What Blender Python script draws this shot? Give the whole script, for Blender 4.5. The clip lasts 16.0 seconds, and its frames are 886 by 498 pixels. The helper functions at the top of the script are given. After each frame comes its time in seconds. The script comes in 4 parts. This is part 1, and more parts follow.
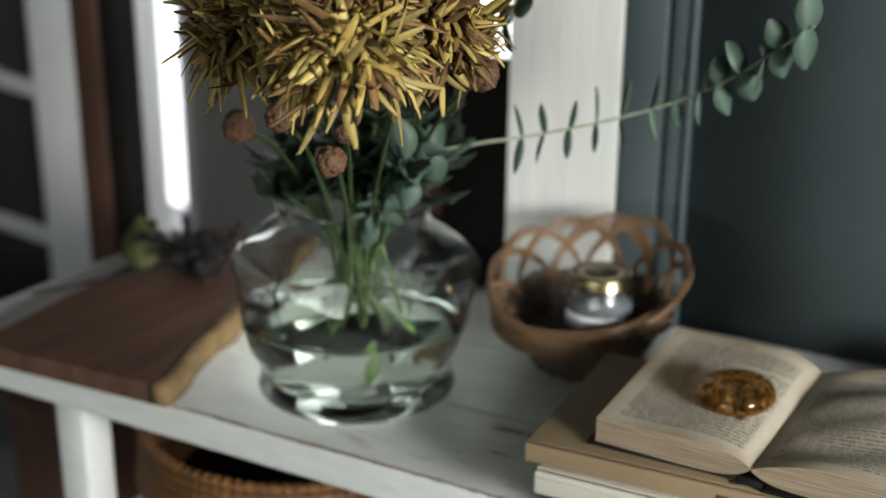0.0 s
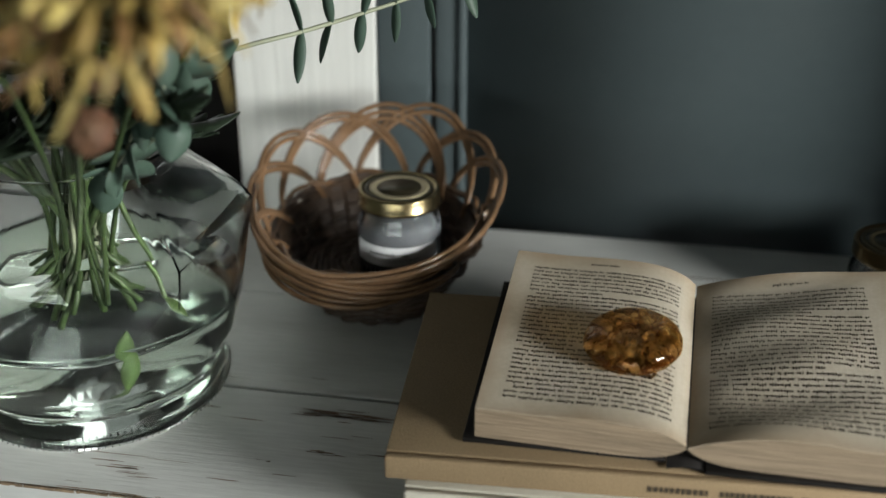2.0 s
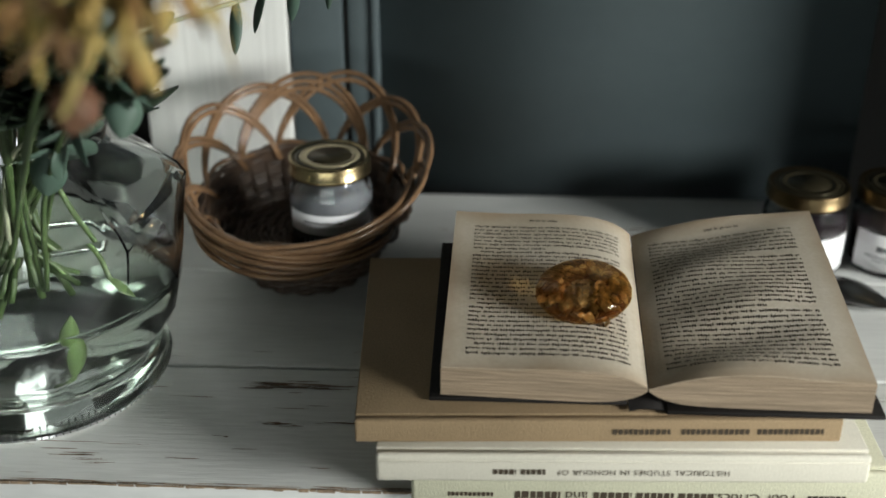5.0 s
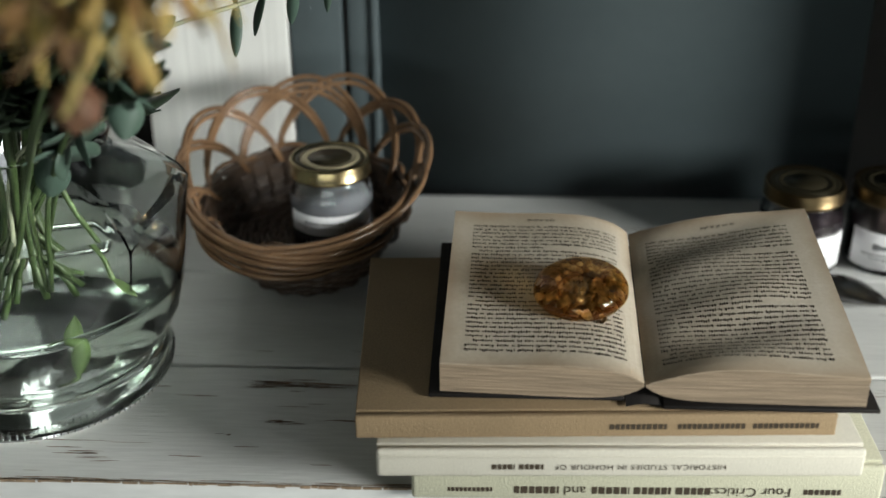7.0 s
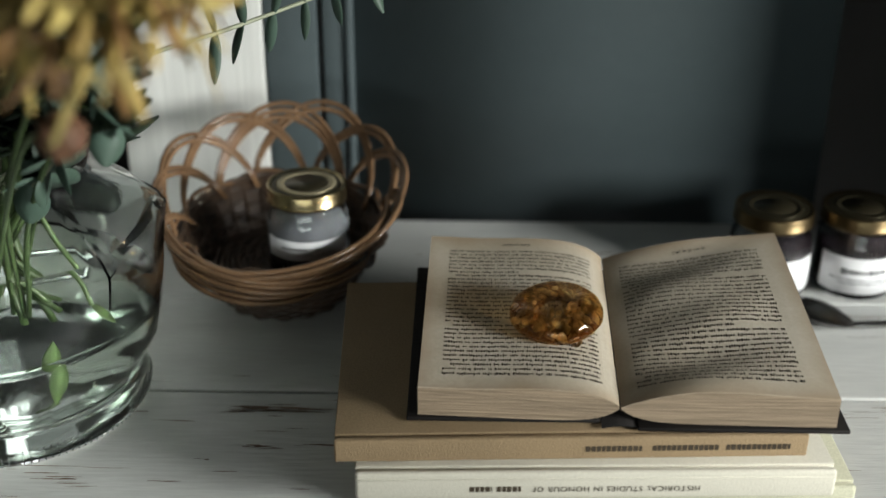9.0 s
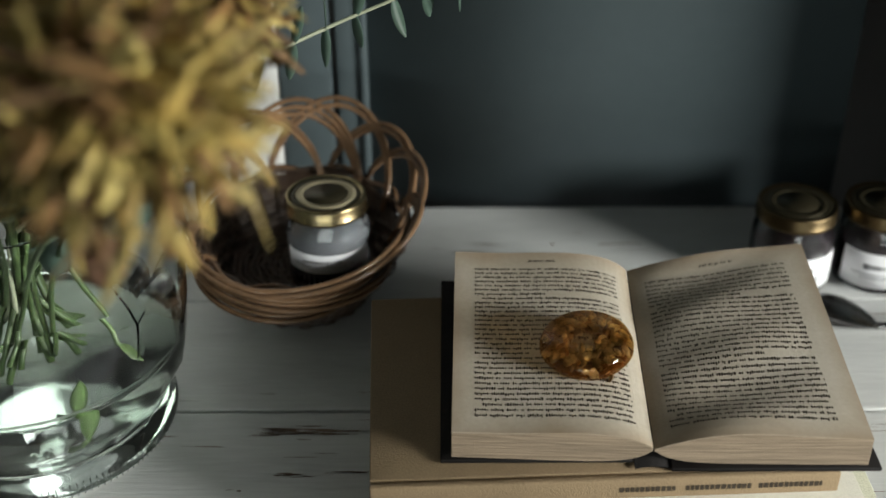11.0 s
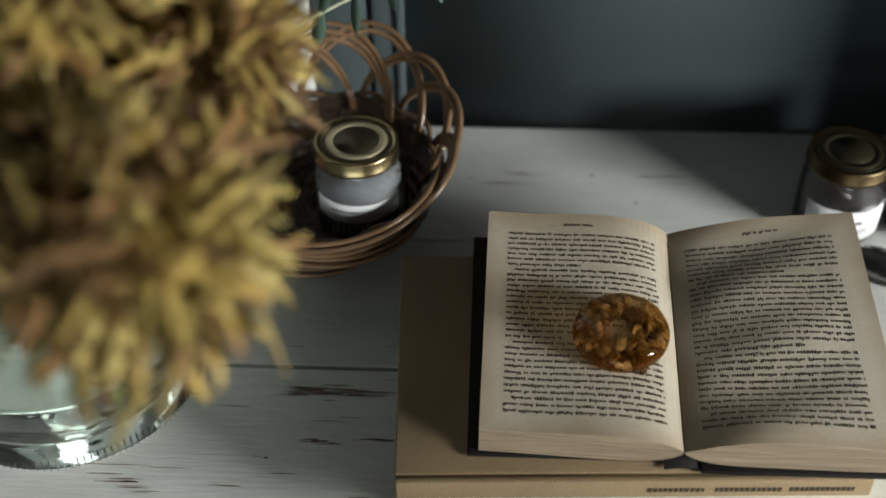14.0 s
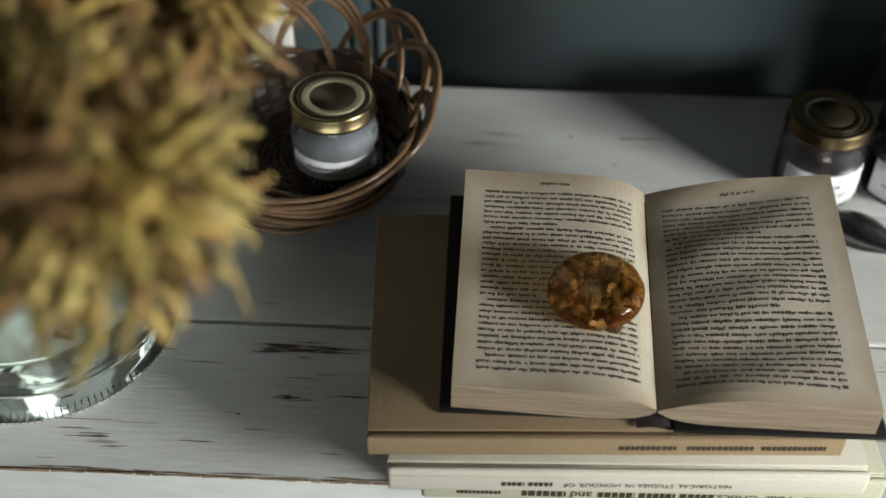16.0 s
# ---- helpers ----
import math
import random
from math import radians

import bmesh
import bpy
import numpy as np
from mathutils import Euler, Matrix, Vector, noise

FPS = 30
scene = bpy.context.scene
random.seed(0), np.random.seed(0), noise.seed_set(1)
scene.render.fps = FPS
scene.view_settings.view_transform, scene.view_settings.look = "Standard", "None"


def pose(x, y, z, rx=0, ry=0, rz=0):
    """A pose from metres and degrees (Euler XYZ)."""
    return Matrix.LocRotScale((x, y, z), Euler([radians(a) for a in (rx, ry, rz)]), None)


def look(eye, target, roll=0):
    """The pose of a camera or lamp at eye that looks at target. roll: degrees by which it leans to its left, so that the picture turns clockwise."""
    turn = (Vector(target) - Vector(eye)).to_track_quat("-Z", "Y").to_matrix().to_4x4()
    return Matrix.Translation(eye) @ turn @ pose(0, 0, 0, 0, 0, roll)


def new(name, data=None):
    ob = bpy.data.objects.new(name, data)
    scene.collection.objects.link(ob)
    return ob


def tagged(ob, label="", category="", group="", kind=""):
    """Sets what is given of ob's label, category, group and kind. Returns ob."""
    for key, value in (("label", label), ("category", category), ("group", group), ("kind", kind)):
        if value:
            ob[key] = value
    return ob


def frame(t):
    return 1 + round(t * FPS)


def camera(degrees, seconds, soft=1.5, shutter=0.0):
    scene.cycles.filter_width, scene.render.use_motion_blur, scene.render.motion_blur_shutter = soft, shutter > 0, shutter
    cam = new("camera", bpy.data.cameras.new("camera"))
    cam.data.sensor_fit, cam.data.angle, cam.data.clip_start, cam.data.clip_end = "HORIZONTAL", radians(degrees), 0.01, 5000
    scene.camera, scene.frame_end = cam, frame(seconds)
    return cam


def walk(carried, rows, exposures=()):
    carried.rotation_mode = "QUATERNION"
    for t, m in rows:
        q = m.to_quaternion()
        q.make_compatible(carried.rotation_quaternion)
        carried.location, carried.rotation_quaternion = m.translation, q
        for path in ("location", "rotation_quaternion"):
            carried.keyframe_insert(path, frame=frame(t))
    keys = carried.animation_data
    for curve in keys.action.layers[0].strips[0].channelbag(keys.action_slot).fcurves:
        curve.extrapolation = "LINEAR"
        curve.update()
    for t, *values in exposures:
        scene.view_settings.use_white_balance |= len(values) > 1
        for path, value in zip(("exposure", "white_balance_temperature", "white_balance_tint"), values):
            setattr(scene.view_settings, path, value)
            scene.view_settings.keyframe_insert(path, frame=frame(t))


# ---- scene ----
cam = camera(40.2, 16.0, 1.5)
PATH = [
    (0, (0.298, -0.667, 0.437), (-0.605, 0.999, -0.202), 0.5),
    (0.5, (0.257, -0.58, 0.443), (-0.584, 1.084, -0.282), 2.4),
    (1, (0.208, -0.52, 0.422), (-0.456, 1.185, -0.385), 1.9),
    (1.5, (0.136, -0.496, 0.423), (-0.317, 1.25, -0.441), 0.3),
    (2, (0.111, -0.48, 0.418), (-0.188, 1.281, -0.481), 0.2),
    (2.5, (0.098, -0.476, 0.413), (-0.114, 1.286, -0.508), -0.3),
    (3, (0.085, -0.474, 0.409), (-0.079, 1.28, -0.538), -0.9),
    (3.5, (0.075, -0.486, 0.407), (-0.048, 1.276, -0.531), -1.3),
    (4, (0.067, -0.496, 0.407), (-0.045, 1.266, -0.532), -0.6),
    (4.5, (0.063, -0.496, 0.421), (-0.027, 1.271, -0.511), 0.2),
    (5, (0.063, -0.493, 0.417), (-0.004, 1.27, -0.525), 0.2),
    (7.5, (0.067, -0.503, 0.418), (-0.009, 1.265, -0.515), -0.3),
    (8, (0.066, -0.5, 0.419), (0.001, 1.266, -0.517), -0.0),
    (8.5, (0.067, -0.506, 0.418), (0.022, 1.268, -0.506), 0.2),
    (9, (0.063, -0.509, 0.422), (0.037, 1.277, -0.477), 0.3),
    (11.5, (0.036, -0.447, 0.509), (0.028, 1.205, -0.619), -0.4),
    (12, (0.032, -0.435, 0.525), (-0.019, 1.18, -0.654), -1.5),
    (12.5, (0.031, -0.42, 0.546), (-0.012, 1.167, -0.67), -0.4),
    (13, (0.036, -0.408, 0.557), (-0.041, 1.132, -0.716), -0.9),
    (13.5, (0.042, -0.391, 0.562), (-0.014, 1.103, -0.766), -0.3),
    (14, (0.042, -0.377, 0.56), (-0.023, 1.103, -0.784), -0.3),
    (14.5, (0.043, -0.369, 0.557), (-0.015, 1.098, -0.801), 0.0),
    (15, (0.046, -0.366, 0.554), (-0.006, 1.094, -0.812), 0.5),
    (15.5, (0.045, -0.371, 0.552), (-0.007, 1.071, -0.832), 0.7),
    (16, (0.047, -0.379, 0.55), (0.01, 1.071, -0.827), 1.1),
]
walk(cam, [(t, look(e, g, r)) for t, e, g, r in PATH])
cam.data.dof.use_dof = True
cam.data.dof.focus_distance, cam.data.dof.aperture_fstop = 0.68, 4.4
scene.view_settings.exposure = -0.16

# ---- light ----
world = bpy.data.worlds.new("world")
scene.world = world
world.use_nodes = True
wn = world.node_tree.nodes
sky = wn.new("ShaderNodeTexSky")
sky.sky_type, sky.sun_disc = "NISHITA", False
sky.sun_elevation, sky.sun_rotation = radians(25), radians(115)
wn["Background"].inputs["Strength"].default_value = 0.05
world.node_tree.links.new(sky.outputs[0], wn["Background"].inputs[0])


def window_lamp(name, eye, target, w, h, power, colour):
    lamp = bpy.data.lights.new(name, "AREA")
    lamp.shape, lamp.size, lamp.size_y, lamp.energy, lamp.color = "RECTANGLE", w, h, power, colour
    ob = new(name, lamp)
    ob.matrix_world = look(eye, target)
    return ob


# daylight in the east window, the low front window and the far window
window_lamp("east_window_light", (1.76, -0.78, 0.53), (0.1, 0.1, 0.05), 0.70, 0.38, 78, (0.96, 0.98, 0.94))
window_lamp("front_window_light", (-0.15, -2.66, 0.10), (0.1, 0.2, 0.08), 2.0, 0.42, 16, (0.91, 1.0, 0.97))
window_lamp("far_window_light", (-0.95, 1.50, 0.75), (-0.45, 0.1, 0.0), 0.55, 1.3, 0.8, (0.95, 0.98, 1.0))


# ---- materials ----
def mat(name, base, rough=0.6, metal=0.0, var=0.25, scale=30.0, fine=0.0, bump=0.15, stretch=(1, 1, 1), island=0.0, second=None, spec=0.5, trans=0.0, ior=1.45, fine_scale=400.0, sheen=0.0):
    m = bpy.data.materials.new(name)
    m.use_nodes = True
    nt = m.node_tree
    N, L = nt.nodes, nt.links
    b = N["Principled BSDF"]
    b.inputs["Roughness"].default_value = rough
    b.inputs["Metallic"].default_value = metal
    b.inputs["Specular IOR Level"].default_value = spec
    b.inputs["Transmission Weight"].default_value = trans
    b.inputs["IOR"].default_value = ior
    b.inputs["Sheen Weight"].default_value = sheen
    tc = N.new("ShaderNodeTexCoord")
    mp = N.new("ShaderNodeMapping")
    mp.inputs["Scale"].default_value = stretch
    L.new(tc.outputs["Object"], mp.inputs[0])
    n1 = N.new("ShaderNodeTexNoise")
    n1.inputs["Scale"].default_value, n1.inputs["Detail"].default_value = scale, 6
    n2 = N.new("ShaderNodeTexNoise")
    n2.inputs["Scale"].default_value, n2.inputs["Detail"].default_value = fine_scale, 3
    L.new(mp.outputs[0], n1.inputs[0])
    L.new(mp.outputs[0], n2.inputs[0])
    ramp = N.new("ShaderNodeMapRange")
    ramp.inputs[1].default_value, ramp.inputs[2].default_value = 0.3, 0.7
    L.new(n1.outputs[0], ramp.inputs[0])
    mix = N.new("ShaderNodeMix")
    mix.data_type = "RGBA"
    dark = second or tuple(c * (1 - var) for c in base)
    mix.inputs[6].default_value, mix.inputs[7].default_value = (*base, 1), (*dark, 1)
    L.new(ramp.outputs[0], mix.inputs[0])
    out = mix.outputs[2]
    if fine:
        hsv = N.new("ShaderNodeHueSaturation")
        mr = N.new("ShaderNodeMapRange")
        mr.inputs[1].default_value, mr.inputs[2].default_value = 0.3, 0.7
        mr.inputs[3].default_value, mr.inputs[4].default_value = 1 - fine, 1 + fine
        L.new(n2.outputs[0], mr.inputs[0])
        L.new(mr.outputs[0], hsv.inputs["Value"])
        L.new(out, hsv.inputs["Color"])
        out = hsv.outputs[0]
    if island:
        g = N.new("ShaderNodeNewGeometry")
        hs = N.new("ShaderNodeHueSaturation")
        mr = N.new("ShaderNodeMapRange")
        mr.inputs[3].default_value, mr.inputs[4].default_value = 1 - island, 1 + island
        L.new(g.outputs["Random Per Island"], mr.inputs[0])
        L.new(mr.outputs[0], hs.inputs["Value"])
        L.new(out, hs.inputs["Color"])
        out = hs.outputs[0]
    L.new(out, b.inputs["Base Color"])
    if bump:
        bp = N.new("ShaderNodeBump")
        bp.inputs["Strength"].default_value, bp.inputs["Distance"].default_value = bump, 0.001
        L.new(n2.outputs[0], bp.inputs["Height"])
        L.new(bp.outputs[0], b.inputs["Normal"])
    return m


WHITE = mat("distressed_white_paint", (0.66, 0.67, 0.65), 0.5, var=0.16, scale=9, fine=0.06, bump=0.35, stretch=(0.25, 2.5, 1), fine_scale=160)
BARE = mat("bare_worn_wood", (0.22, 0.14, 0.09), 0.8, var=0.5, scale=60, fine=0.3, stretch=(0.3, 3, 1))
WORN = mat("worn_edge_wood", (0.30, 0.215, 0.14), 0.8, var=0.5, scale=90, fine=0.3)
# Near-black brown for the plank joints, door rebate and bench underside.
GAP = mat("dark_filler", (0.05, 0.045, 0.04), 0.9)
POST = mat("white_grained_board", (0.72, 0.72, 0.69), 0.55, var=0.1, scale=14, fine=0.07, bump=0.5, stretch=(3, 3, 0.08), fine_scale=120)
DOOR = mat("blue_grey_paint", (0.068, 0.088, 0.094), 0.42, var=0.15, scale=4, fine=0.03, bump=0.08, fine_scale=90)
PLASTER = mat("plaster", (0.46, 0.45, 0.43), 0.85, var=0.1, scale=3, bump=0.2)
# Near black so the unseen walls and ceiling throw back little light.
DARKWALL = mat("low_bounce_plaster", (0.05, 0.05, 0.05), 0.85, var=0.2, scale=3, bump=0.2)
FLOOR = mat("grey_floorboards", (0.20, 0.20, 0.21), 0.6, var=0.3, scale=5, stretch=(0.3, 3, 1))
BROWN = mat("dark_walnut_wood", (0.115, 0.060, 0.040), 0.7, spec=0.2, var=0.45, scale=16, fine=0.2, bump=0.3, stretch=(3, 0.35, 1))
BARK = mat("light_live_edge", (0.18, 0.112, 0.048), 0.8, var=0.5, scale=60, fine=0.3, bump=0.6)
POSTWOOD = mat("brown_wood", (0.10, 0.045, 0.028), 0.6, var=0.4, scale=12, fine=0.15, stretch=(3, 3, 0.3))
WHITEPAINT = mat("white_paint", (0.75, 0.75, 0.76), 0.5, var=0.08, scale=10)
GLASS = mat("clear_glass", (0.955, 0.975, 0.965), 0.01, trans=1.0, var=0.0, bump=0.0, ior=1.48)
WATER = mat("water", (0.74, 0.81, 0.73), 0.0, trans=1.0, var=0.03, bump=0.0, ior=1.33)
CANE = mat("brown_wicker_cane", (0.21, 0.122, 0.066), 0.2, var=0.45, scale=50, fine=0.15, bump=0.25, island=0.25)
# Darker copy of the cane: the bowl's inner shadow is put into its colour.
DARKCANE = mat("shade_dark_wicker", (0.050, 0.030, 0.018), 0.5, var=0.4, scale=60, fine=0.2, bump=0.3, island=0.3)
COIL = mat("coiled_tray_cane", (0.20, 0.088, 0.028), 0.5, var=0.5, scale=60, fine=0.25, bump=0.3, island=0.35)
GOLD = mat("gold_lid", (0.33, 0.26, 0.14), 0.26, metal=1.0, var=0.15, scale=40, bump=0.03)
# Same gold for the bench jars' lids, with their shade put into it.
SHADEGOLD = mat("shaded_gold_lid", (0.13, 0.095, 0.05), 0.36, metal=1.0, var=0.25, scale=40, bump=0.03)
GOLDMATT = mat("gold_lid_print", (0.46, 0.40, 0.26), 0.42, metal=0.6, var=0.1, scale=40, bump=0.03)
LIDDARK = mat("olive_lid_print", (0.055, 0.047, 0.027), 0.34, metal=0.7, var=0.15, scale=40, bump=0.03)
LABEL = mat("paper_label", (0.78, 0.78, 0.80), 0.7, var=0.06, scale=30)
LABELINK = mat("label_ink", (0.12, 0.12, 0.13), 0.7)
JAM = mat("dark_preserve", (0.014, 0.010, 0.012), 0.25, var=0.4, scale=90)
CREAM = mat("white_wax", (0.095, 0.10, 0.11), 0.5, var=0.25, scale=40)
STEEL = mat("tarnished_silver", (0.42, 0.41, 0.40), 0.22, metal=1.0, var=0.2, scale=40, bump=0.03)
CLOTH = mat("tan_book_linen", (0.275, 0.195, 0.11), 0.85, var=0.14, scale=22, fine=0.12, bump=0.5, fine_scale=900)
IVORY = mat("ivory_book_cloth", (0.60, 0.57, 0.48), 0.7, var=0.1, scale=20, fine=0.05, bump=0.25, fine_scale=800)
GREENISH = mat("pale_green_book_cloth", (0.52, 0.51, 0.38), 0.75, var=0.1, scale=20, fine=0.12, bump=0.4, fine_scale=900)
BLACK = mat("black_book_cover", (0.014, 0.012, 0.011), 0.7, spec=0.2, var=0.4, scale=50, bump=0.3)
PAGE = mat("yellowed_paper", (0.50, 0.45, 0.365), 0.8, var=0.16, scale=18, fine=0.04, bump=0.15, second=(0.44, 0.38, 0.29))
pn, pl = PAGE.node_tree.nodes, PAGE.node_tree.links
pbsdf = pn["Principled BSDF"]
psrc = pbsdf.inputs["Base Color"].links[0].from_socket
ptc = pn.new("ShaderNodeTexCoord")
psep = pn.new("ShaderNodeSeparateXYZ")
pl.new(ptc.outputs["Generated"], psep.inputs[0])
pabs = []
for axis in (0, 1):
    a = pn.new("ShaderNodeMath")
    a.operation = "SUBTRACT"
    a.inputs[1].default_value = 0.5
    pl.new(psep.outputs[axis], a.inputs[0])
    b = pn.new("ShaderNodeMath")
    b.operation = "ABSOLUTE"
    pl.new(a.outputs[0], b.inputs[0])
    pabs.append(b)
pmax = pn.new("ShaderNodeMath")
pmax.operation = "MAXIMUM"
for k in (0, 1):
    pl.new(pabs[k].outputs[0], pmax.inputs[k])
pnoise = pn.new("ShaderNodeTexNoise")
pnoise.inputs["Scale"].default_value, pnoise.inputs["Detail"].default_value = 35, 5
pl.new(ptc.outputs["Object"], pnoise.inputs[0])
padd = pn.new("ShaderNodeMath")
padd.operation = "MULTIPLY_ADD"
padd.inputs[1].default_value = 0.12
pl.new(pnoise.outputs[0], padd.inputs[0])
pl.new(pmax.outputs[0], padd.inputs[2])
pmr = pn.new("ShaderNodeMapRange")
for k, v in ((1, 0.46), (2, 0.57), (3, 0.0), (4, 0.6)):
    pmr.inputs[k].default_value = v
pl.new(padd.outputs[0], pmr.inputs[0])
pmix = pn.new("ShaderNodeMix")
pmix.data_type = "RGBA"
pmix.inputs[7].default_value = (0.30, 0.20, 0.11, 1)
pl.new(pmr.outputs[0], pmix.inputs[0])
pl.new(psrc, pmix.inputs[6])
pl.new(pmix.outputs[2], pbsdf.inputs["Base Color"])
EDGE = mat("page_edges", (0.31, 0.235, 0.16), 0.85, var=0.3, scale=40, fine=0.3, bump=0.7, stretch=(0.3, 0.3, 12), fine_scale=120)
INK = mat("faded_black_ink", (0.068, 0.057, 0.046), 0.8, var=0.4, scale=300)
PRINT = mat("dark_brown_print", (0.05, 0.035, 0.02), 0.7, var=0.2, scale=200)
PETAL = mat("yellow_petals", (0.37, 0.30, 0.095), 0.6, var=0.4, scale=40, fine=0.1, bump=0.1, island=0.5, second=(0.27, 0.17, 0.04))
PETALDARK = mat("brown_florets", (0.19, 0.10, 0.03), 0.7, var=0.5, scale=60, island=0.4)
BUD = mat("rusty_bud", (0.105, 0.042, 0.022), 0.7, var=0.5, scale=90, fine=0.2, second=(0.075, 0.045, 0.02), island=0.2)
LEAF = mat("dark_green_leaf", (0.022, 0.036, 0.020), 0.5, var=0.4, scale=40, island=0.3)
EUCA = mat("eucalyptus_leaf", (0.066, 0.112, 0.085), 0.55, var=0.25, scale=30, island=0.3, second=(0.040, 0.066, 0.046))
STEM = mat("green_stem", (0.045, 0.075, 0.023), 0.5, var=0.35, scale=40, island=0.2)
FRESH = mat("fresh_green", (0.05, 0.085, 0.022), 0.45, var=0.3, scale=60)
PALESTEM = mat("pale_twig", (0.30, 0.32, 0.22), 0.5, var=0.3, scale=60)
DRIED = mat("dried_leaf", (0.10, 0.105, 0.035), 0.7, var=0.5, scale=60, fine=0.2)
DRIEDDARK = mat("dried_flower", (0.012, 0.009, 0.010), 0.85, var=0.5, scale=80, island=0.3)
AMBER = mat("amber_resin", (0.97, 0.80, 0.50), 0.02, trans=1.0, var=0.1, scale=60, bump=0.0, ior=1.5)
an, al = AMBER.node_tree.nodes, AMBER.node_tree.links
clear = an.new("ShaderNodeBsdfTransparent")
clear.inputs[0].default_value = (0.93, 0.70, 0.36, 1)
amix = an.new("ShaderNodeMixShader")
amix.inputs[0].default_value = 0.4
al.new(an["Principled BSDF"].outputs[0], amix.inputs[1])
al.new(clear.outputs[0], amix.inputs[2])
al.new(amix.outputs[0], an["Material Output"].inputs[0])
RESIN = mat("mottled_resin", (0.26, 0.12, 0.035), 0.4, var=0.8, scale=150, fine=0.4, bump=0.8, second=(0.07, 0.024, 0.008))
FLAKE = mat("gold_flakes", (0.85, 0.58, 0.26), 0.3, metal=0.0, var=0.7, scale=260, island=0.4, bump=0.3, trans=0.75)


# ---- mesh helpers ----
def link(name, bm, material, parent=None, label="", smooth=True):
    bmesh.ops.recalc_face_normals(bm, faces=bm.faces)
    me = bpy.data.meshes.new(name)
    bm.to_mesh(me)
    bm.free()
    for f in me.polygons:
        f.use_smooth = smooth
    me.materials.append(material)
    ob = new(name, me)
    ob.parent = parent
    if label:
        ob["label"] = label
    return ob


def part(name, bm, material, parent, label="", smooth=True):
    return link(name, bm, material, parent, label, smooth)


def thing(name, label, category, m=None, group="", kind=""):
    ob = new(name)
    ob.empty_display_size = 0.02
    if m is not None:
        ob.matrix_world = m
    return tagged(ob, label, category, group, kind)


def box(x0, x1, y0, y1, z0, z1, bevel=0.0, seg=2):
    bm = bmesh.new()
    bmesh.ops.create_cube(bm, size=1)
    for v in bm.verts:
        v.co = Vector(((x0 + x1) / 2 + v.co.x * (x1 - x0), (y0 + y1) / 2 + v.co.y * (y1 - y0), (z0 + z1) / 2 + v.co.z * (z1 - z0)))
    if bevel:
        bmesh.ops.bevel(bm, geom=bm.edges[:], offset=bevel, segments=seg, affect="EDGES", profile=0.5)
    return bm


def add_box(bm, x0, x1, y0, y1, z0, z1):
    vs = [bm.verts.new((x, y, z)) for z in (z0, z1) for y in (y0, y1) for x in (x0, x1)]
    for f in ((0, 2, 3, 1), (4, 5, 7, 6), (0, 1, 5, 4), (2, 6, 7, 3), (0, 4, 6, 2), (1, 3, 7, 5)):
        bm.faces.new([vs[i] for i in f])


def lathe(profile, n=48, shape=None, bm=None, close=False):
    """Rings of (radius, z); shape(angle, radius, z) may change the radius."""
    bm = bm or bmesh.new()
    rings = []
    for r, z in profile:
        if r < 1e-6:
            rings.append([bm.verts.new((0, 0, z))])
        else:
            ring = []
            for i in range(n):
                a = 2 * math.pi * i / n
                q = shape(a, r, z) if shape else r
                ring.append(bm.verts.new((q * math.cos(a), q * math.sin(a), z)))
            rings.append(ring)
    pairs = list(zip(rings, rings[1:])) + ([(rings[-1], rings[0])] if close else [])
    for a, b in pairs:
        for i in range(n):
            j = (i + 1) % n
            if len(a) == 1 and len(b) > 1:
                bm.faces.new((a[0], b[j], b[i]))
            elif len(b) == 1 and len(a) > 1:
                bm.faces.new((a[i], a[j], b[0]))
            elif len(a) > 1:
                bm.faces.new((a[i], a[j], b[j], b[i]))
    return bm


def tube(bm, pts, radii, n=7, closed=False):
    """A round rod along pts."""
    pts = [Vector(p) for p in pts]
    if not isinstance(radii, (list, tuple)):
        radii = [radii] * len(pts)
    rings = []
    up = Vector((0, 0, 1))
    for i, p in enumerate(pts):
        a = pts[i - 1] if i or closed else p
        b = pts[(i + 1) % len(pts)] if i < len(pts) - 1 or closed else p
        d = (b - a).normalized()
        side = d.cross(up)
        if side.length < 0.1:
            side = d.cross(Vector((1, 0, 0)))
        side.normalize()
        top = side.cross(d)
        rings.append([bm.verts.new(p + (side * math.cos(2 * math.pi * k / n) + top * math.sin(2 * math.pi * k / n)) * radii[i]) for k in range(n)])
    for a, b in list(zip(rings, rings[1:])) + ([(rings[-1], rings[0])] if closed else []):
        for k in range(n):
            bm.faces.new((a[k], a[(k + 1) % n], b[(k + 1) % n], b[k]))
    if not closed:
        bm.faces.new(rings[0][::-1])
        bm.faces.new(rings[-1])
    return bm


def spline(pts, n=8):
    """A smooth line through pts."""
    pts = [Vector(p) for p in pts]
    q = [pts[0] * 2 - pts[1]] + pts + [pts[-1] * 2 - pts[-2]]
    out = []
    for i in range(1, len(q) - 2):
        for k in range(n):
            t = k / n
            a, b, c, d = q[i - 1:i + 3]
            out.append(0.5 * (2 * b + (c - a) * t + (2 * a - 5 * b + 4 * c - d) * t * t + (3 * b - a - 3 * c + d) * t ** 3))
    return out + [pts[-1]]


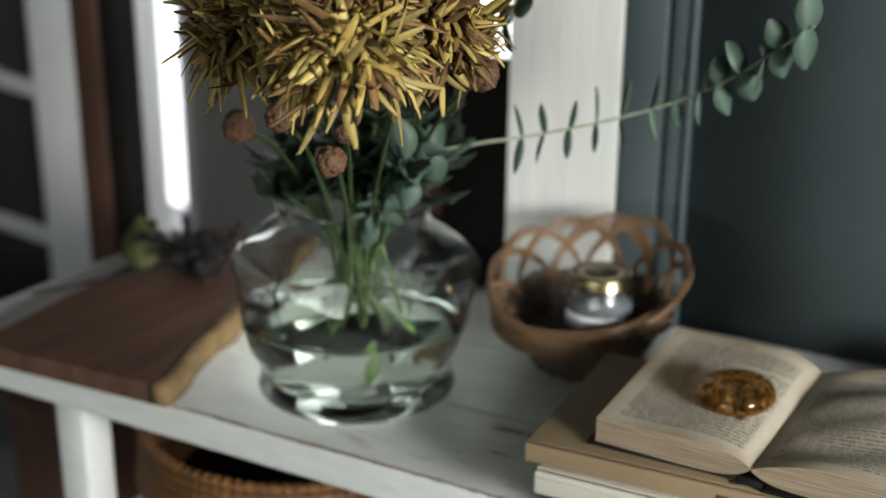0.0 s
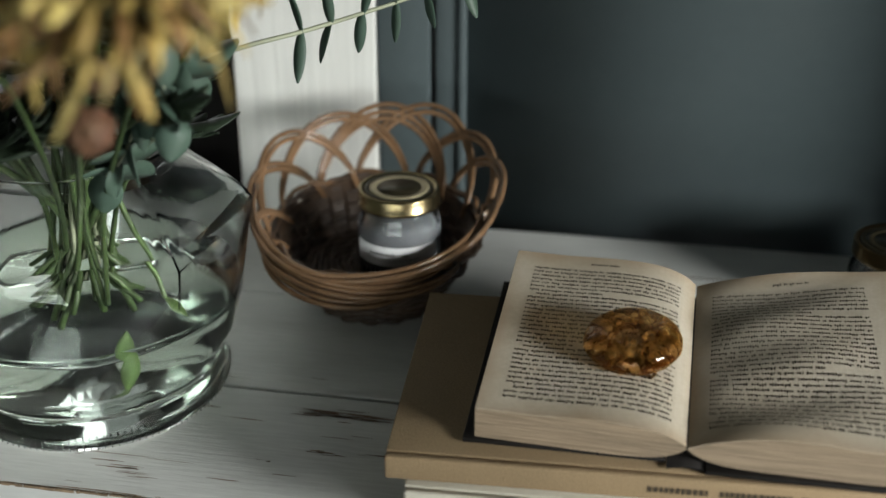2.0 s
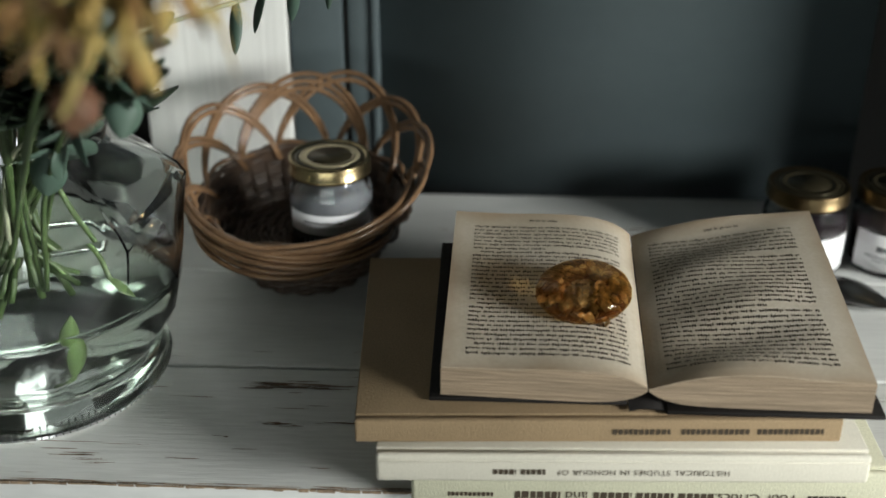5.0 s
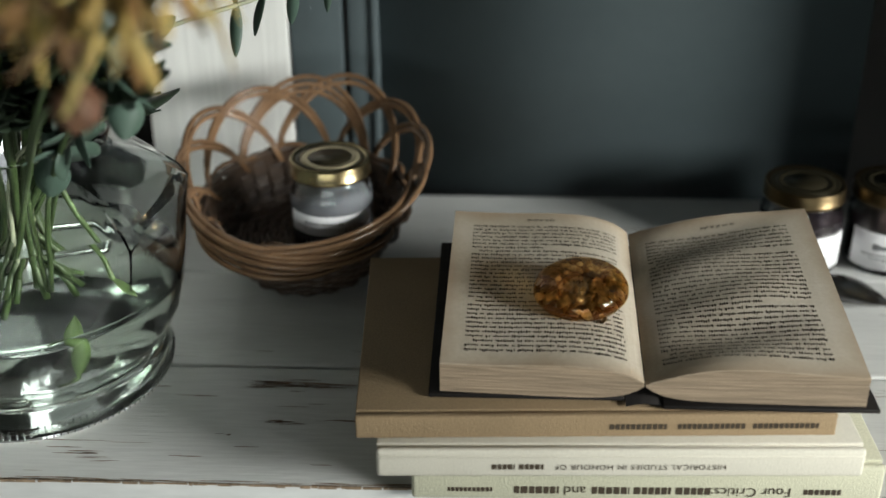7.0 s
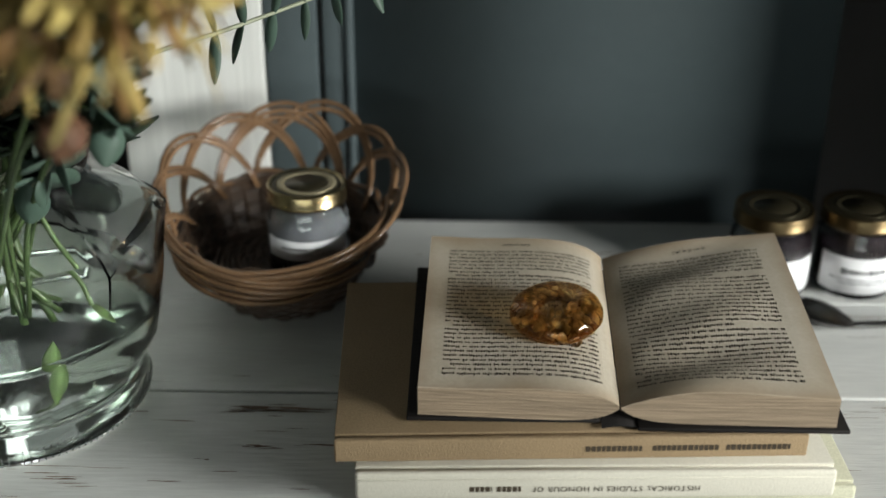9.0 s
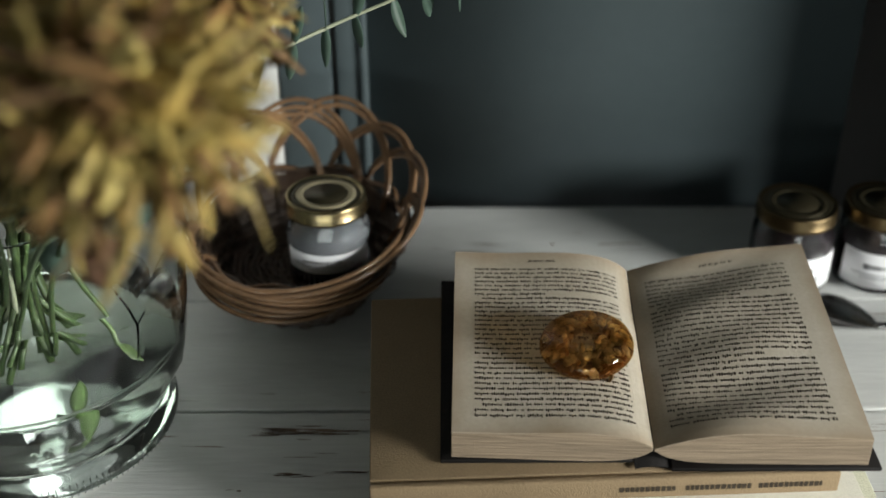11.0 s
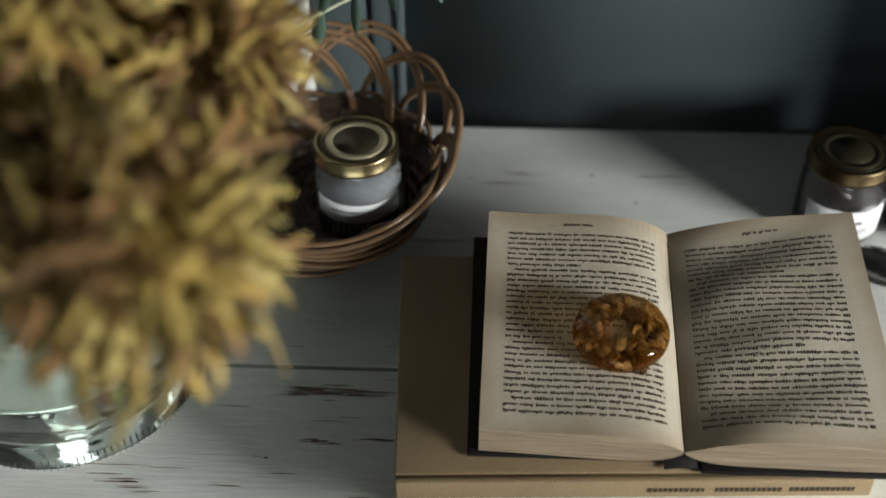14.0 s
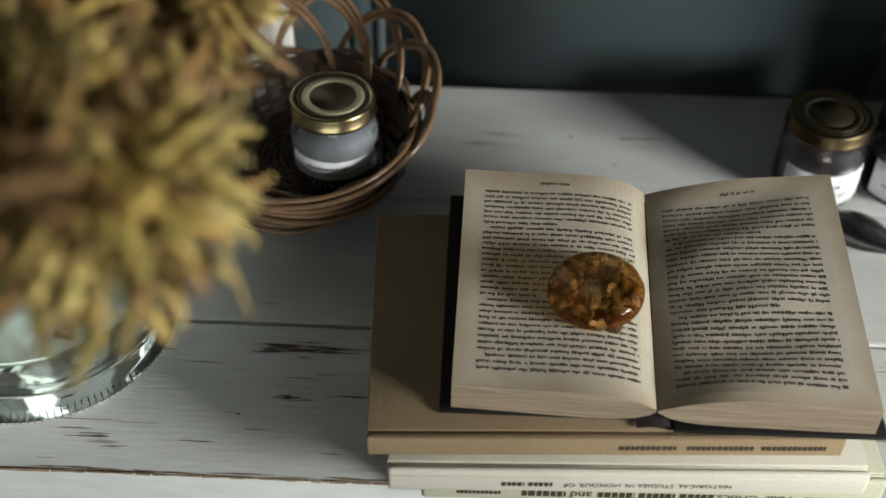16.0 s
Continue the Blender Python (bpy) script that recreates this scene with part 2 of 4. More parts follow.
def blade(bm, base, along, side, length, width, cup=0.0, curl=0.0, round_=1.0, n=5, thick=0.0004, blunt=1.0, bend=0.0):
    """A leaf or petal: a thin solid blade from base, cupped across and curled along."""
    base, along = Vector(base), Vector(along).normalized()
    side = (Vector(side) - along * Vector(side).dot(along)).normalized()
    nrm = along.cross(side)
    top, low = [], []
    for i in range(n + 1):
        t = i / n
        w = width * 0.5 * (max(0.02, math.sin(math.pi * min(0.985, 0.06 + 0.94 * t) ** round_)) ** blunt)
        c = base + along * (length * t) + nrm * (curl * length * t * t) + side * (bend * length * t * t)
        row = [c - side * w + nrm * cup * w, c, c + side * w + nrm * cup * w]
        top.append([bm.verts.new(p + nrm * thick) for p in row])
        low.append([bm.verts.new(p - nrm * thick) for p in row])
    for i in range(n):
        for k in range(2):
            bm.faces.new((top[i][k], top[i][k + 1], top[i + 1][k + 1], top[i + 1][k]))
            bm.faces.new((low[i][k], low[i + 1][k], low[i + 1][k + 1], low[i][k + 1]))
        bm.faces.new((top[i][0], top[i + 1][0], low[i + 1][0], low[i][0]))
        bm.faces.new((top[i][2], low[i][2], low[i + 1][2], top[i + 1][2]))


def blob(bm, centre, r, squash=1.0, seed=0, rough=0.2, sub=2):
    g = bmesh.ops.create_icosphere(bm, subdivisions=sub, radius=1)
    for v in g["verts"]:
        k = 1 + rough * noise.noise(v.co * 2.3 + Vector((seed * 3.1, seed, 0)))
        v.co = Vector(centre) + Vector((v.co.x * r * k, v.co.y * r * k, v.co.z * r * squash * k))


# ---- the room ----
def slab(name, x0, x1, y0, y1, z0, z1, material, label, category):
    ob = link(name, box(x0, x1, y0, y1, z0, z1), material, None, "", False)
    return tagged(ob, label, category, "", "structure")


slab("floor", -4.2, 1.9, -2.7, 3.2, -0.85, -0.75, FLOOR, "grey painted wooden floor of the room", "floor")
slab("ceiling", -4.2, 1.9, -2.7, 3.2, 2.1, 2.2, DARKWALL, "unseen plain ceiling coloured near black to cut bounced light", "ceiling")
def pierced_wall(name, axis, at, thick, lo, hi, a, b, za, zb, material, label):
    """A wall across one axis with an opening from a to b, za to zb."""
    bm = bmesh.new()
    for p, q, z0, z1 in ((lo, a, -0.75, 2.1), (b, hi, -0.75, 2.1), (a, b, -0.75, za), (a, b, zb, 2.1)):
        if axis == "x":
            add_box(bm, at, at + thick, p, q, z0, z1)
        else:
            add_box(bm, p, q, at, at + thick, z0, z1)
    tagged(link(name, bm, material, None, "", False), label, "wall", "", "structure")


pierced_wall("wall_south", "y", -2.8, 0.1, -4.2, 1.9, -1.18, 0.88, -0.16, 0.50, DARKWALL, "unseen plaster wall coloured near black, with a low window opening")
pierced_wall("wall_east", "x", 1.8, 0.12, -2.7, 3.2, -1.20, -0.36, 0.28, 0.78, DARKWALL, "unseen wall coloured near black, with a tall window opening")
pierced_wall("wall_north", "y", 1.6, 0.1, -4.2, 1.9, -2.02, -0.64, -0.72, 1.45, PLASTER, "pale plaster wall with a bright window opening")
slab("wall_west", -4.3, -4.2, -2.8, 3.2, -0.75, 2.1, PLASTER, "plain pale plaster wall", "wall")
glow = bpy.data.materials.new("overcast_sky")
glow.use_nodes = True
em = glow.node_tree.nodes.new("ShaderNodeEmission")
em.inputs[0].default_value, em.inputs[1].default_value = (0.95, 0.98, 1.0, 1), 3.2
glow.node_tree.links.new(em.outputs[0], glow.node_tree.nodes["Material Output"].inputs[0])
tagged(link("backdrop", box(-3.6, 0.6, 2.4, 2.42, -0.9, 2.1), glow, None, "", False), "bright white overcast sky outside the window", "backdrop", "", "structure")
slab("wall_3", -1.64, -0.97, 1.602, 1.69, -0.72, 1.45, PLASTER, "pale plaster pier between the windows", "wall")
win = tagged(new("window_1"), "white painted window frame with one mullion", "window", "", "structure")
for x0, x1, z0, z1 in ((-2.02, -1.98, -0.72, 1.45), (-0.68, -0.64, -0.72, 1.45), (-1.68, -1.642, -0.67, 1.41), (-0.968, -0.93, -0.67, 1.41), (-1.98, -1.68, -0.72, -0.67), (-0.93, -0.68, -0.72, -0.67)):
    part("window_frame", box(x0, x1, 1.61, 1.66, z0, z1, 0.004), WHITEPAINT, win)

LINEN = bpy.data.materials.new("white_curtain_linen")
LINEN.use_nodes = True
tn = LINEN.node_tree
tb = tn.nodes.new("ShaderNodeBsdfTranslucent")
tb.inputs[0].default_value = (0.8, 0.8, 0.79, 1)
tmx = tn.nodes.new("ShaderNodeMixShader")
tmx.inputs[0].default_value = 0.8
tn.nodes["Principled BSDF"].inputs["Base Color"].default_value = (0.78, 0.78, 0.77, 1)
tn.nodes["Principled BSDF"].inputs["Roughness"].default_value = 0.9
tn.links.new(tn.nodes["Principled BSDF"].outputs[0], tmx.inputs[1])
tn.links.new(tb.outputs[0], tmx.inputs[2])
tn.links.new(tmx.outputs[0], tn.nodes["Material Output"].inputs[0])


def curtain(x0, x1, y, z0, z1, folds):
    """A hanging curtain with soft folds."""
    bm = bmesh.new()
    n = folds * 10
    rows = []
    for d in (0.0, 0.002):
        for z in (z0, z1):
            rows.append([bm.verts.new((x0 + (x1 - x0) * i / n, y + d + 0.022 * math.sin(2 * math.pi * folds * i / n) * (1.2 if z == z0 else 0.8), z)) for i in range(n + 1)])
    for i in range(n):
        for a, b in ((0, 1), (2, 3), (0, 2), (1, 3)):
            bm.faces.new((rows[a][i], rows[a][i + 1], rows[b][i + 1], rows[b][i]))
    c = thing("curtain", "white linen curtain hanging in soft folds at the window", "curtain")
    part("cloth", bm, LINEN, c)


curtain(-1.93, -1.66, 1.53, -0.74, 1.6, 2)

# panelled blue-grey door and its surround behind the bench
WALL_Y = 0.392
door = tagged(new("door_1"), "blue-grey painted panelled door behind the bench", "door", "", "structure")
part("stile", box(-0.088, -0.0475, WALL_Y - 0.002, WALL_Y + 0.04, -0.75, 1.6, 0.0015), DOOR, door)
part("rebate", box(-0.0475, -0.0435, WALL_Y + 0.010, WALL_Y + 0.04, -0.75, 1.6), GAP, door, "dark gap beside the leaf")
part("leaf_stile", box(-0.0435, -0.0265, WALL_Y, WALL_Y + 0.04, -0.75, 1.6, 0.0015), DOOR, door)
part("moulding", box(-0.0262, -0.0195, WALL_Y - 0.0035, WALL_Y + 0.04, -0.75, 1.6, 0.0025, 3), DOOR, door)
part("panel", box(-0.0195, 0.352, WALL_Y + 0.003, WALL_Y + 0.03, -0.75, 1.6), DOOR, door)
# Unseen; set forward into the room to cast shade over the door's right end.
slab("shade_wall", 0.46, 1.8, WALL_Y - 0.175, WALL_Y + 0.1, -0.75, 2.1, DARKWALL, "unseen dark wall added to shade the right end of the door", "wall")
# Added black sheet; the deep shadow in the gap is its colour.
slab("black_sheet", 0.352, 0.46, 0.80, 0.85, -0.75, 1.6, BLACK, "black sheet added for the darkness beside the door", "wall")
slab("wall_2", -0.088, 0.46, WALL_Y, WALL_Y + 0.1, 1.6, 2.1, DARKWALL, "unseen wall above the door coloured near black", "wall")

# white grained board beside the door
bm = box(-0.204, -0.089, WALL_Y - 0.002, WALL_Y + 0.03, -0.75, 2.1, 0.002)
tagged(link("trim_1", bm, POST, None, "", False), "white painted vertical board with raised wood grain", "trim", "", "structure")

# ---- the bench ----
bench = thing("bench", "white distressed painted wooden bench with worn edges", "bench")
FRONT, BACK, LEFT, RIGHT = 0.012, 0.3815, -0.625, 0.456
for y0, y1 in ((FRONT, 0.1263), (0.1287, 0.2483), (0.2500, BACK)):
    part("plank", box(LEFT, RIGHT, y0, y1, -0.03, 0.0, 0.0012), WHITE, bench, smooth=False)
part("underframe", box(LEFT + 0.05, RIGHT - 0.01, 0.06, 0.34, -0.040, -0.0305), GAP, bench, "dark underside")
for y in (0.1275, 0.2492):
    part("joint", box(LEFT + 0.002, RIGHT - 0.002, y - 0.0008, y + 0.0006, -0.029, -0.0050), GAP, bench, "dark gap between planks", False)
part("apron", box(LEFT + 0.205, RIGHT - 0.065, 0.040, 0.055, -0.046, -0.031, 0.002), WHITE, bench)
for x in (-0.470, 0.40):
    for y in (0.026, 0.32):
        part("leg", box(x, x + 0.034, y, y + 0.034, -0.75, -0.031, 0.003), WHITE, bench)
part("lower_shelf", box(LEFT + 0.205, RIGHT - 0.06, 0.03, 0.318, -0.16, -0.14, 0.002), WHITE, bench)


def sliver(bm, x, y, length, width, rng, z=0.0004):
    """A long ragged flake where the paint has gone."""
    n = max(3, int(length / 0.002))
    up, dn = [], []
    for i in range(n + 1):
        t = i / n
        w = width * (0.25 + 0.75 * math.sin(math.pi * min(max(t, 0.03), 0.97))) * rng.uniform(0.5, 1.1) * 0.5
        o = rng.uniform(-0.1, 0.1) * width
        px = x + length * t
        up.append(bm.verts.new((px, y + o + w, z)))
        dn.append(bm.verts.new((px, y + o - w, z)))
    for i in range(n):
        bm.faces.new((dn[i], dn[i + 1], up[i + 1], up[i]))


rng = random.Random(4)
bm = bmesh.new()
for cx, cy, sx, sy, k in ((-0.062, 0.108, 0.024, 0.006, 30), (-0.03, 0.1065, 0.03, 0.0035, 9), (-0.052, 0.069, 0.011, 0.003, 12), (-0.022, 0.0715, 0.02, 0.0012, 7), (-0.135, 0.104, 0.012, 0.003, 6),
                          (0.067, 0.324, 0.018, 0.0025, 9), (0.055, 0.313, 0.03, 0.001, 5), (0.171, 0.3245, 0.02, 0.002, 7), (-0.16, 0.034, 0.03, 0.008, 10), (0.33, 0.11, 0.05, 0.02, 14), (0.40, 0.2, 0.08, 0.05, 14)):
    for _ in range(k):
        ln = rng.uniform(0.25, 0.9) * sx
        sliver(bm, cx + rng.gauss(0, sx * 0.4) - ln / 2, cy + rng.gauss(0, sy * 0.42), ln, rng.uniform(0.0004, 0.0012), rng)
for x, y, ln, w in ((0.1195, 0.324, 0.003, 0.003), (0.1495, 0.293, 0.0035, 0.0025), (-0.082, 0.056, 0.003, 0.0018), (-0.075, 0.045, 0.014, 0.0008), (-0.11, 0.0355, 0.019, 0.0012), (-0.03, 0.03, 0.012, 0.0008), (-0.195, 0.048, 0.05, 0.0007)):
    sliver(bm, x, y, ln, w, rng)
for _ in range(90):
    ln = rng.uniform(0.004, 0.03)
    sliver(bm, rng.uniform(LEFT, 0.5), rng.choice((rng.uniform(0.02, 0.12), rng.uniform(0.135, 0.37))), ln, rng.uniform(0.0003, 0.0007), rng)
tagged(part("worn_patch", bm, BARE, bench, "bare brown wood showing through"), kind="stuff")
# the worn front edge
bm = bmesh.new()
x = LEFT
while x < 0.45:
    ln = rng.uniform(0.002, 0.011)
    d = rng.uniform(0.0002, 0.0006)
    add_box(bm, x, x + ln, FRONT - 0.0002, FRONT + d, -rng.uniform(0.0004, 0.0016), 0.0003)
    x += ln * rng.uniform(0.85, 1.15)
for _ in range(240):
    ln = rng.uniform(0.003, 0.03)
    sliver(bm, rng.uniform(LEFT, 0.42), FRONT + abs(rng.gauss(0.0006, 0.0010)) + 0.0004, ln, rng.uniform(0.0003, 0.0011), rng)
tagged(part("worn_edge", bm, WORN, bench, "bare brown wood along the edge", False), kind="stuff")

# ---- books ----
def glyphs(text, size, m, material, parent, spacing=1.0):
    cu = bpy.data.curves.new("lettering", "FONT")
    cu.body, cu.size, cu.align_x, cu.align_y, cu.space_character = text, size, "CENTER", "CENTER", spacing
    tmp = new("lettering", cu)
    me = bpy.data.meshes.new_from_object(tmp.evaluated_get(bpy.context.evaluated_depsgraph_get()))
    bpy.data.objects.remove(tmp)
    bpy.data.curves.remove(cu)
    me.materials.clear()
    me.materials.append(material)
    ob = new("lettering", me)
    ob.parent = parent
    ob.matrix_basis = m
    return ob


def bars(bm, x, z, total, height, rng, y, word=0.012):
    """A name as plain bars, letter high."""
    end = x + total
    while x < end:
        w = min(end - x, height * rng.uniform(0.7, 1.0))
        add_box(bm, x, x + w * 0.8, y - 0.0002, y + 0.0002, z - height / 2, z + height / 2)
        x += w


def closed_book(name, label, length, depth, z0, z1, cover, m, board=0.0025, rounded=0.002):
    """A hardback lying flat with its spine towards -y; origin at the left front corner."""
    b = thing(name, label, "book", m, "books in the stack")
    h = z1 - z0
    bm = box(0, length, 0, 0.0042, 0, h, rounded, 3)
    part("spine", bm, cover, b)
    part("cover_board", box(0, length, 0.0062, depth, 0, board, 0.0008), cover, b)
    part("cover_board", box(0, length, 0.0062, depth, h - board, h, 0.0008), cover, b)
    part("hinge_groove", box(0.001, length - 0.001, 0.0043, 0.0061, 0.0012, h - 0.0012), cover, b)
    part("page_block", box(0.003, length - 0.003, 0.0063, depth - 0.004, board + 0.0001, h - board - 0.0001), EDGE, b, "yellowed page edges", False)
    return b


rng = random.Random(8)
bottom_book = closed_book("book", "pale green cloth hardback lying lowest in the stack on the bench", 0.247, 0.168, 0, 0.0235, GREENISH, pose(0.028, 0.0035, 0.0002, 0, 0, 1.2))
glyphs("Four Critics:", 0.0083, pose(0.1785, -0.0003, 0.0068, 90, 180, 0), PRINT, bottom_book)
glyphs("and", 0.0083, pose(0.0860, -0.0003, 0.0068, 90, 180, 0), PRINT, bottom_book)
bm = bmesh.new()
for x, w, h in ((0.0540, 0.0240, 0.0046), (0.0950, 0.0200, 0.0046), (0.1170, 0.0200, 0.0046), (0.1390, 0.0190, 0.0046), (0.0190, 0.0240, 0.0026), (0.2060, 0.0200, 0.0034)):
    bars(bm, x, 0.0068, w, h, rng, 0.0)
tagged(part("print", bm, PRINT, bottom_book, "small dark print", False), kind="stuff")

ivory_book = closed_book("book", "ivory cloth hardback lying in the middle of the stack", 0.249, 0.168, 0.024, 0.041, IVORY, pose(0.011, -0.009, 0.0239, 0, 0, 2.0), 0.003)
part("jacket_fold", box(0.001, 0.248, -0.0006, 0.005, 0.0123, 0.0135, 0.0004), IVORY, ivory_book)
glyphs("HISTORICAL STUDIES IN HONOUR OF", 0.0046, pose(0.135, -0.0003, 0.0068, 90, 180, 0), PRINT, ivory_book, 1.12)
bm = bmesh.new()
bars(bm, 0.059, 0.0068, 0.012, 0.0032, rng, 0.0)
bars(bm, 0.073, 0.0068, 0.013, 0.0032, rng, 0.0)
tagged(part("print", bm, PRINT, ivory_book, "small dark print", False), kind="stuff")

tan_book = closed_book("book", "tan linen hardback lying on top of the stack", 0.2465, 0.172, 0.041, 0.0545, CLOTH, pose(0.0, 0.0, 0.0412, 0, 0, 2.6), 0.0025, 0.0012)
bm = bmesh.new()
for x, w in ((0.130, 0.030), (0.165, 0.035), (0.2035, 0.034)):
    bars(bm, x, 0.0066, w, 0.0033, rng, 0.0)
tagged(part("print", bm, PRINT, tan_book, "small dark print", False), kind="stuff")

# ---- the open book ----
open_book = thing("open_book", "old open book with yellowed printed pages and black cover", "book", pose(0, 0, 0.0549))
BL, GB, GT, TL = Vector((0.0425, 0.0205)), Vector((0.1475, 0.0150)), Vector((0.1545, 0.1835)), Vector((0.0455, 0.1845))
BR, TR = Vector((0.2600, 0.0135)), Vector((0.2635, 0.1865))


def page_xy(side, u, v):
    a, b = (BL, TL) if side < 0 else (BR, TR)
    g, o = GB.lerp(GT, v), a.lerp(b, v)
    return g.lerp(o, u)


def page_z(side, u, v):
    """Height of the page above the tan book."""
    dip = 1 - math.exp(-u * 9)
    if side < 0:
        return 0.0135 + dip * (0.0065 + 0.0035 * v) + 0.003 * math.sin(math.pi * min(1, u * 1.3)) * (1 - u) + 0.0035 * u * v
    ripple = math.sin(2 * math.pi * (1.75 * v + 0.35 * u + 0.12)) + 0.5 * math.sin(2 * math.pi * (3.1 * v - 0.6 * u + 0.3))
    return 0.0125 + dip * 0.003 + u * (0.0045 + 0.0110 * v) + 0.0036 * math.sin(math.pi * u) * (1 - 0.5 * v) + 0.0021 * ripple * math.sin(math.pi * min(1, u * 1.15 + 0.05)) * dip


def page_solid(side, top, bottom, inset=0.0, nu=30, nv=26, outset=0.0):
    bm = bmesh.new()
    hi, lo = [], []
    for j in range(nv + 1):
        rh, rl = [], []
        for i in range(nu + 1):
            u, v = i / nu, j / nv
            p = page_xy(side, 0.004 + u * (0.996 - inset), inset + v * (1 - 2 * inset))
            zt = page_z(side, u, v) + top
            zb = zt + bottom if bottom < 0 else 0.003 + 0.0085 * math.exp(-u * 11)
            q = page_xy(side, 0.004 + u * (0.996 - inset + outset), inset + v * (1 - 2 * inset))
            rh.append(bm.verts.new((p.x, p.y, zt)))
            rl.append(bm.verts.new((q.x, q.y, zb)))
        hi.append(rh)
        lo.append(rl)
    for j in range(nv):
        for i in range(nu):
            bm.faces.new((hi[j][i], hi[j][i + 1], hi[j + 1][i + 1], hi[j + 1][i]))
            bm.faces.new((lo[j][i], lo[j + 1][i], lo[j + 1][i + 1], lo[j][i + 1]))
    for j in range(nv):
        for i in (0, nu):
            bm.faces.new((hi[j][i], hi[j + 1][i], lo[j + 1][i], lo[j][i]))
    for i in range(nu):
        for j in (0, nv):
            bm.faces.new((hi[j][i], hi[j][i + 1], lo[j][i + 1], lo[j][i]))
    return bm


def print_lines(side, rng):
    """Rows of unreadable print as small plain bars that follow the page."""
    bm = bmesh.new()
    rows = 34
    for k in range(rows):
        v = 0.94 - 0.86 * k / (rows - 1)
        u0, u1 = (0.885, 0.085) if side < 0 else (0.085, 0.86)
        if k == 0:
            u0, u1 = (0.58, 0.42) if side < 0 else (0.40, 0.58)
        if k == 1:
            continue
        if k in (8, 21, 30) and rng.random() < 0.8:
            u1 = u0 + (u1 - u0) * rng.uniform(0.3, 0.7)
        if k in (9, 22, 31):
            u0 += 0.04 if side > 0 else -0.04
        u, step = u0, (1 if u1 > u0 else -1)
        left = rng.randint(3, 9)
        while (u1 - u) * step > 0:
            w = rng.uniform(0.0085, 0.0145)
            if left <= 0:
                u += step * 0.012
                left = rng.randint(2, 10)
                continue
            h = rng.choice((0.0082, 0.0082, 0.0090, 0.0122, 0.0134))
            lift = 0.0008 if h < 0.011 else rng.choice((0.0015, 0.0015, -0.002))
            cs = []
            for uu, vv in ((u, v - h / 2 + lift), (u + step * w * 0.62, v - h / 2 + lift), (u + step * w * 0.62, v + h / 2 + lift), (u, v + h / 2 + lift)):
                p = page_xy(side, 0.004 + uu * 0.996, vv)
                cs.append(bm.verts.new((p.x, p.y, page_z(side, uu, vv) + 0.0005)))
            bm.faces.new(cs if step > 0 else cs[::-1])
            u += step * w
            left -= 1
    return bm


for side, nm in ((-1, "left"), (1, "right")):
    part("page_block", page_solid(side, -0.0004, 0.0), EDGE, open_book, "browned page edges", False)
    page = part("page", page_solid(side, 0.0003, -0.0005), PAGE, open_book, "yellowed page of dense old print", False)
    tagged(part("print", print_lines(side, random.Random(20 + side)), INK, page, "rows of small dark print", False), kind="stuff")
part("cover_board", box(0.0365, 0.138, 0.0182, 0.1885, 0.0003, 0.0028, 0.0008), BLACK, open_book)
part("cover_board", box(0.157, 0.2670, 0.0112, 0.190, 0.0003, 0.0028, 0.0008), BLACK, open_book)
bm = bmesh.new()
arc = [(0.1385 + 0.0195 * t, 0.0003 + 0.0016 * math.sin(math.pi * t)) for t in [i / 10 for i in range(11)]]
vs = [[bm.verts.new((x + (0.006 if y > 0.1 else 0), y, z + d)) for x, z in arc] for d in (0, 0.0012) for y in (0.0135, 0.187)]
for i in range(10):
    bm.faces.new((vs[0][i], vs[0][i + 1], vs[1][i + 1], vs[1][i]))
    bm.faces.new((vs[2][i], vs[3][i], vs[3][i + 1], vs[2][i + 1]))
    bm.faces.new((vs[0][i], vs[2][i], vs[2][i + 1], vs[0][i + 1]))
    bm.faces.new((vs[1][i], vs[1][i + 1], vs[3][i + 1], vs[3][i]))
part("spine", bm, BLACK, open_book, "cracked black spine")


# ---- vase ----
VX, VY = -0.210, 0.120


def poly(a, n, a0):
    step = 2 * math.pi / n
    d = (a - a0) % step - step / 2
    return math.cos(math.pi / n) / math.cos(d)


def vase_shape(a, r, z):
    up = max(0.0, 1 - abs(z - 0.114) / 0.034)
    low = max(0.0, 1 - abs(z - 0.048) / 0.026) * 0.45
    return r * (1 + up * (poly(a, 6, radians(26)) * 1.04 - 1) + low * (poly(a, 6, radians(56)) * 1.07 - 1))


vase = thing("vase", "clear faceted glass vase half full of water", "vase", pose(VX, VY, 0.0003))
outer = [(0.0, 0.0008), (0.030, 0.0007), (0.055, 0.0005), (0.070, 0.0), (0.0775, 0.001), (0.0812, 0.005), (0.0812, 0.013), (0.0795, 0.019), (0.0785, 0.024), (0.0795, 0.029), (0.0850, 0.039), (0.0900, 0.050), (0.0945, 0.065), (0.0975, 0.085), (0.0995, 0.104), (0.1000, 0.114), (0.0960, 0.122),
         (0.0830, 0.135), (0.0690, 0.1455), (0.0625, 0.1495), (0.0605, 0.154), (0.0625, 0.159), (0.0635, 0.162)]
inner = [(0.0615, 0.1625), (0.0600, 0.159), (0.0582, 0.154), (0.0605, 0.1485), (0.0670, 0.1440), (0.0810, 0.1333), (0.0935, 0.1200), (0.0972, 0.1130), (0.0971, 0.1035), (0.0950, 0.085), (0.0918, 0.0655), (0.0872, 0.051), (0.0825, 0.0380), (0.0770, 0.025), (0.0690, 0.0165), (0.047, 0.0125), (0.0, 0.012)]
body = part("body", lathe(outer + inner, 96, vase_shape), GLASS, vase)
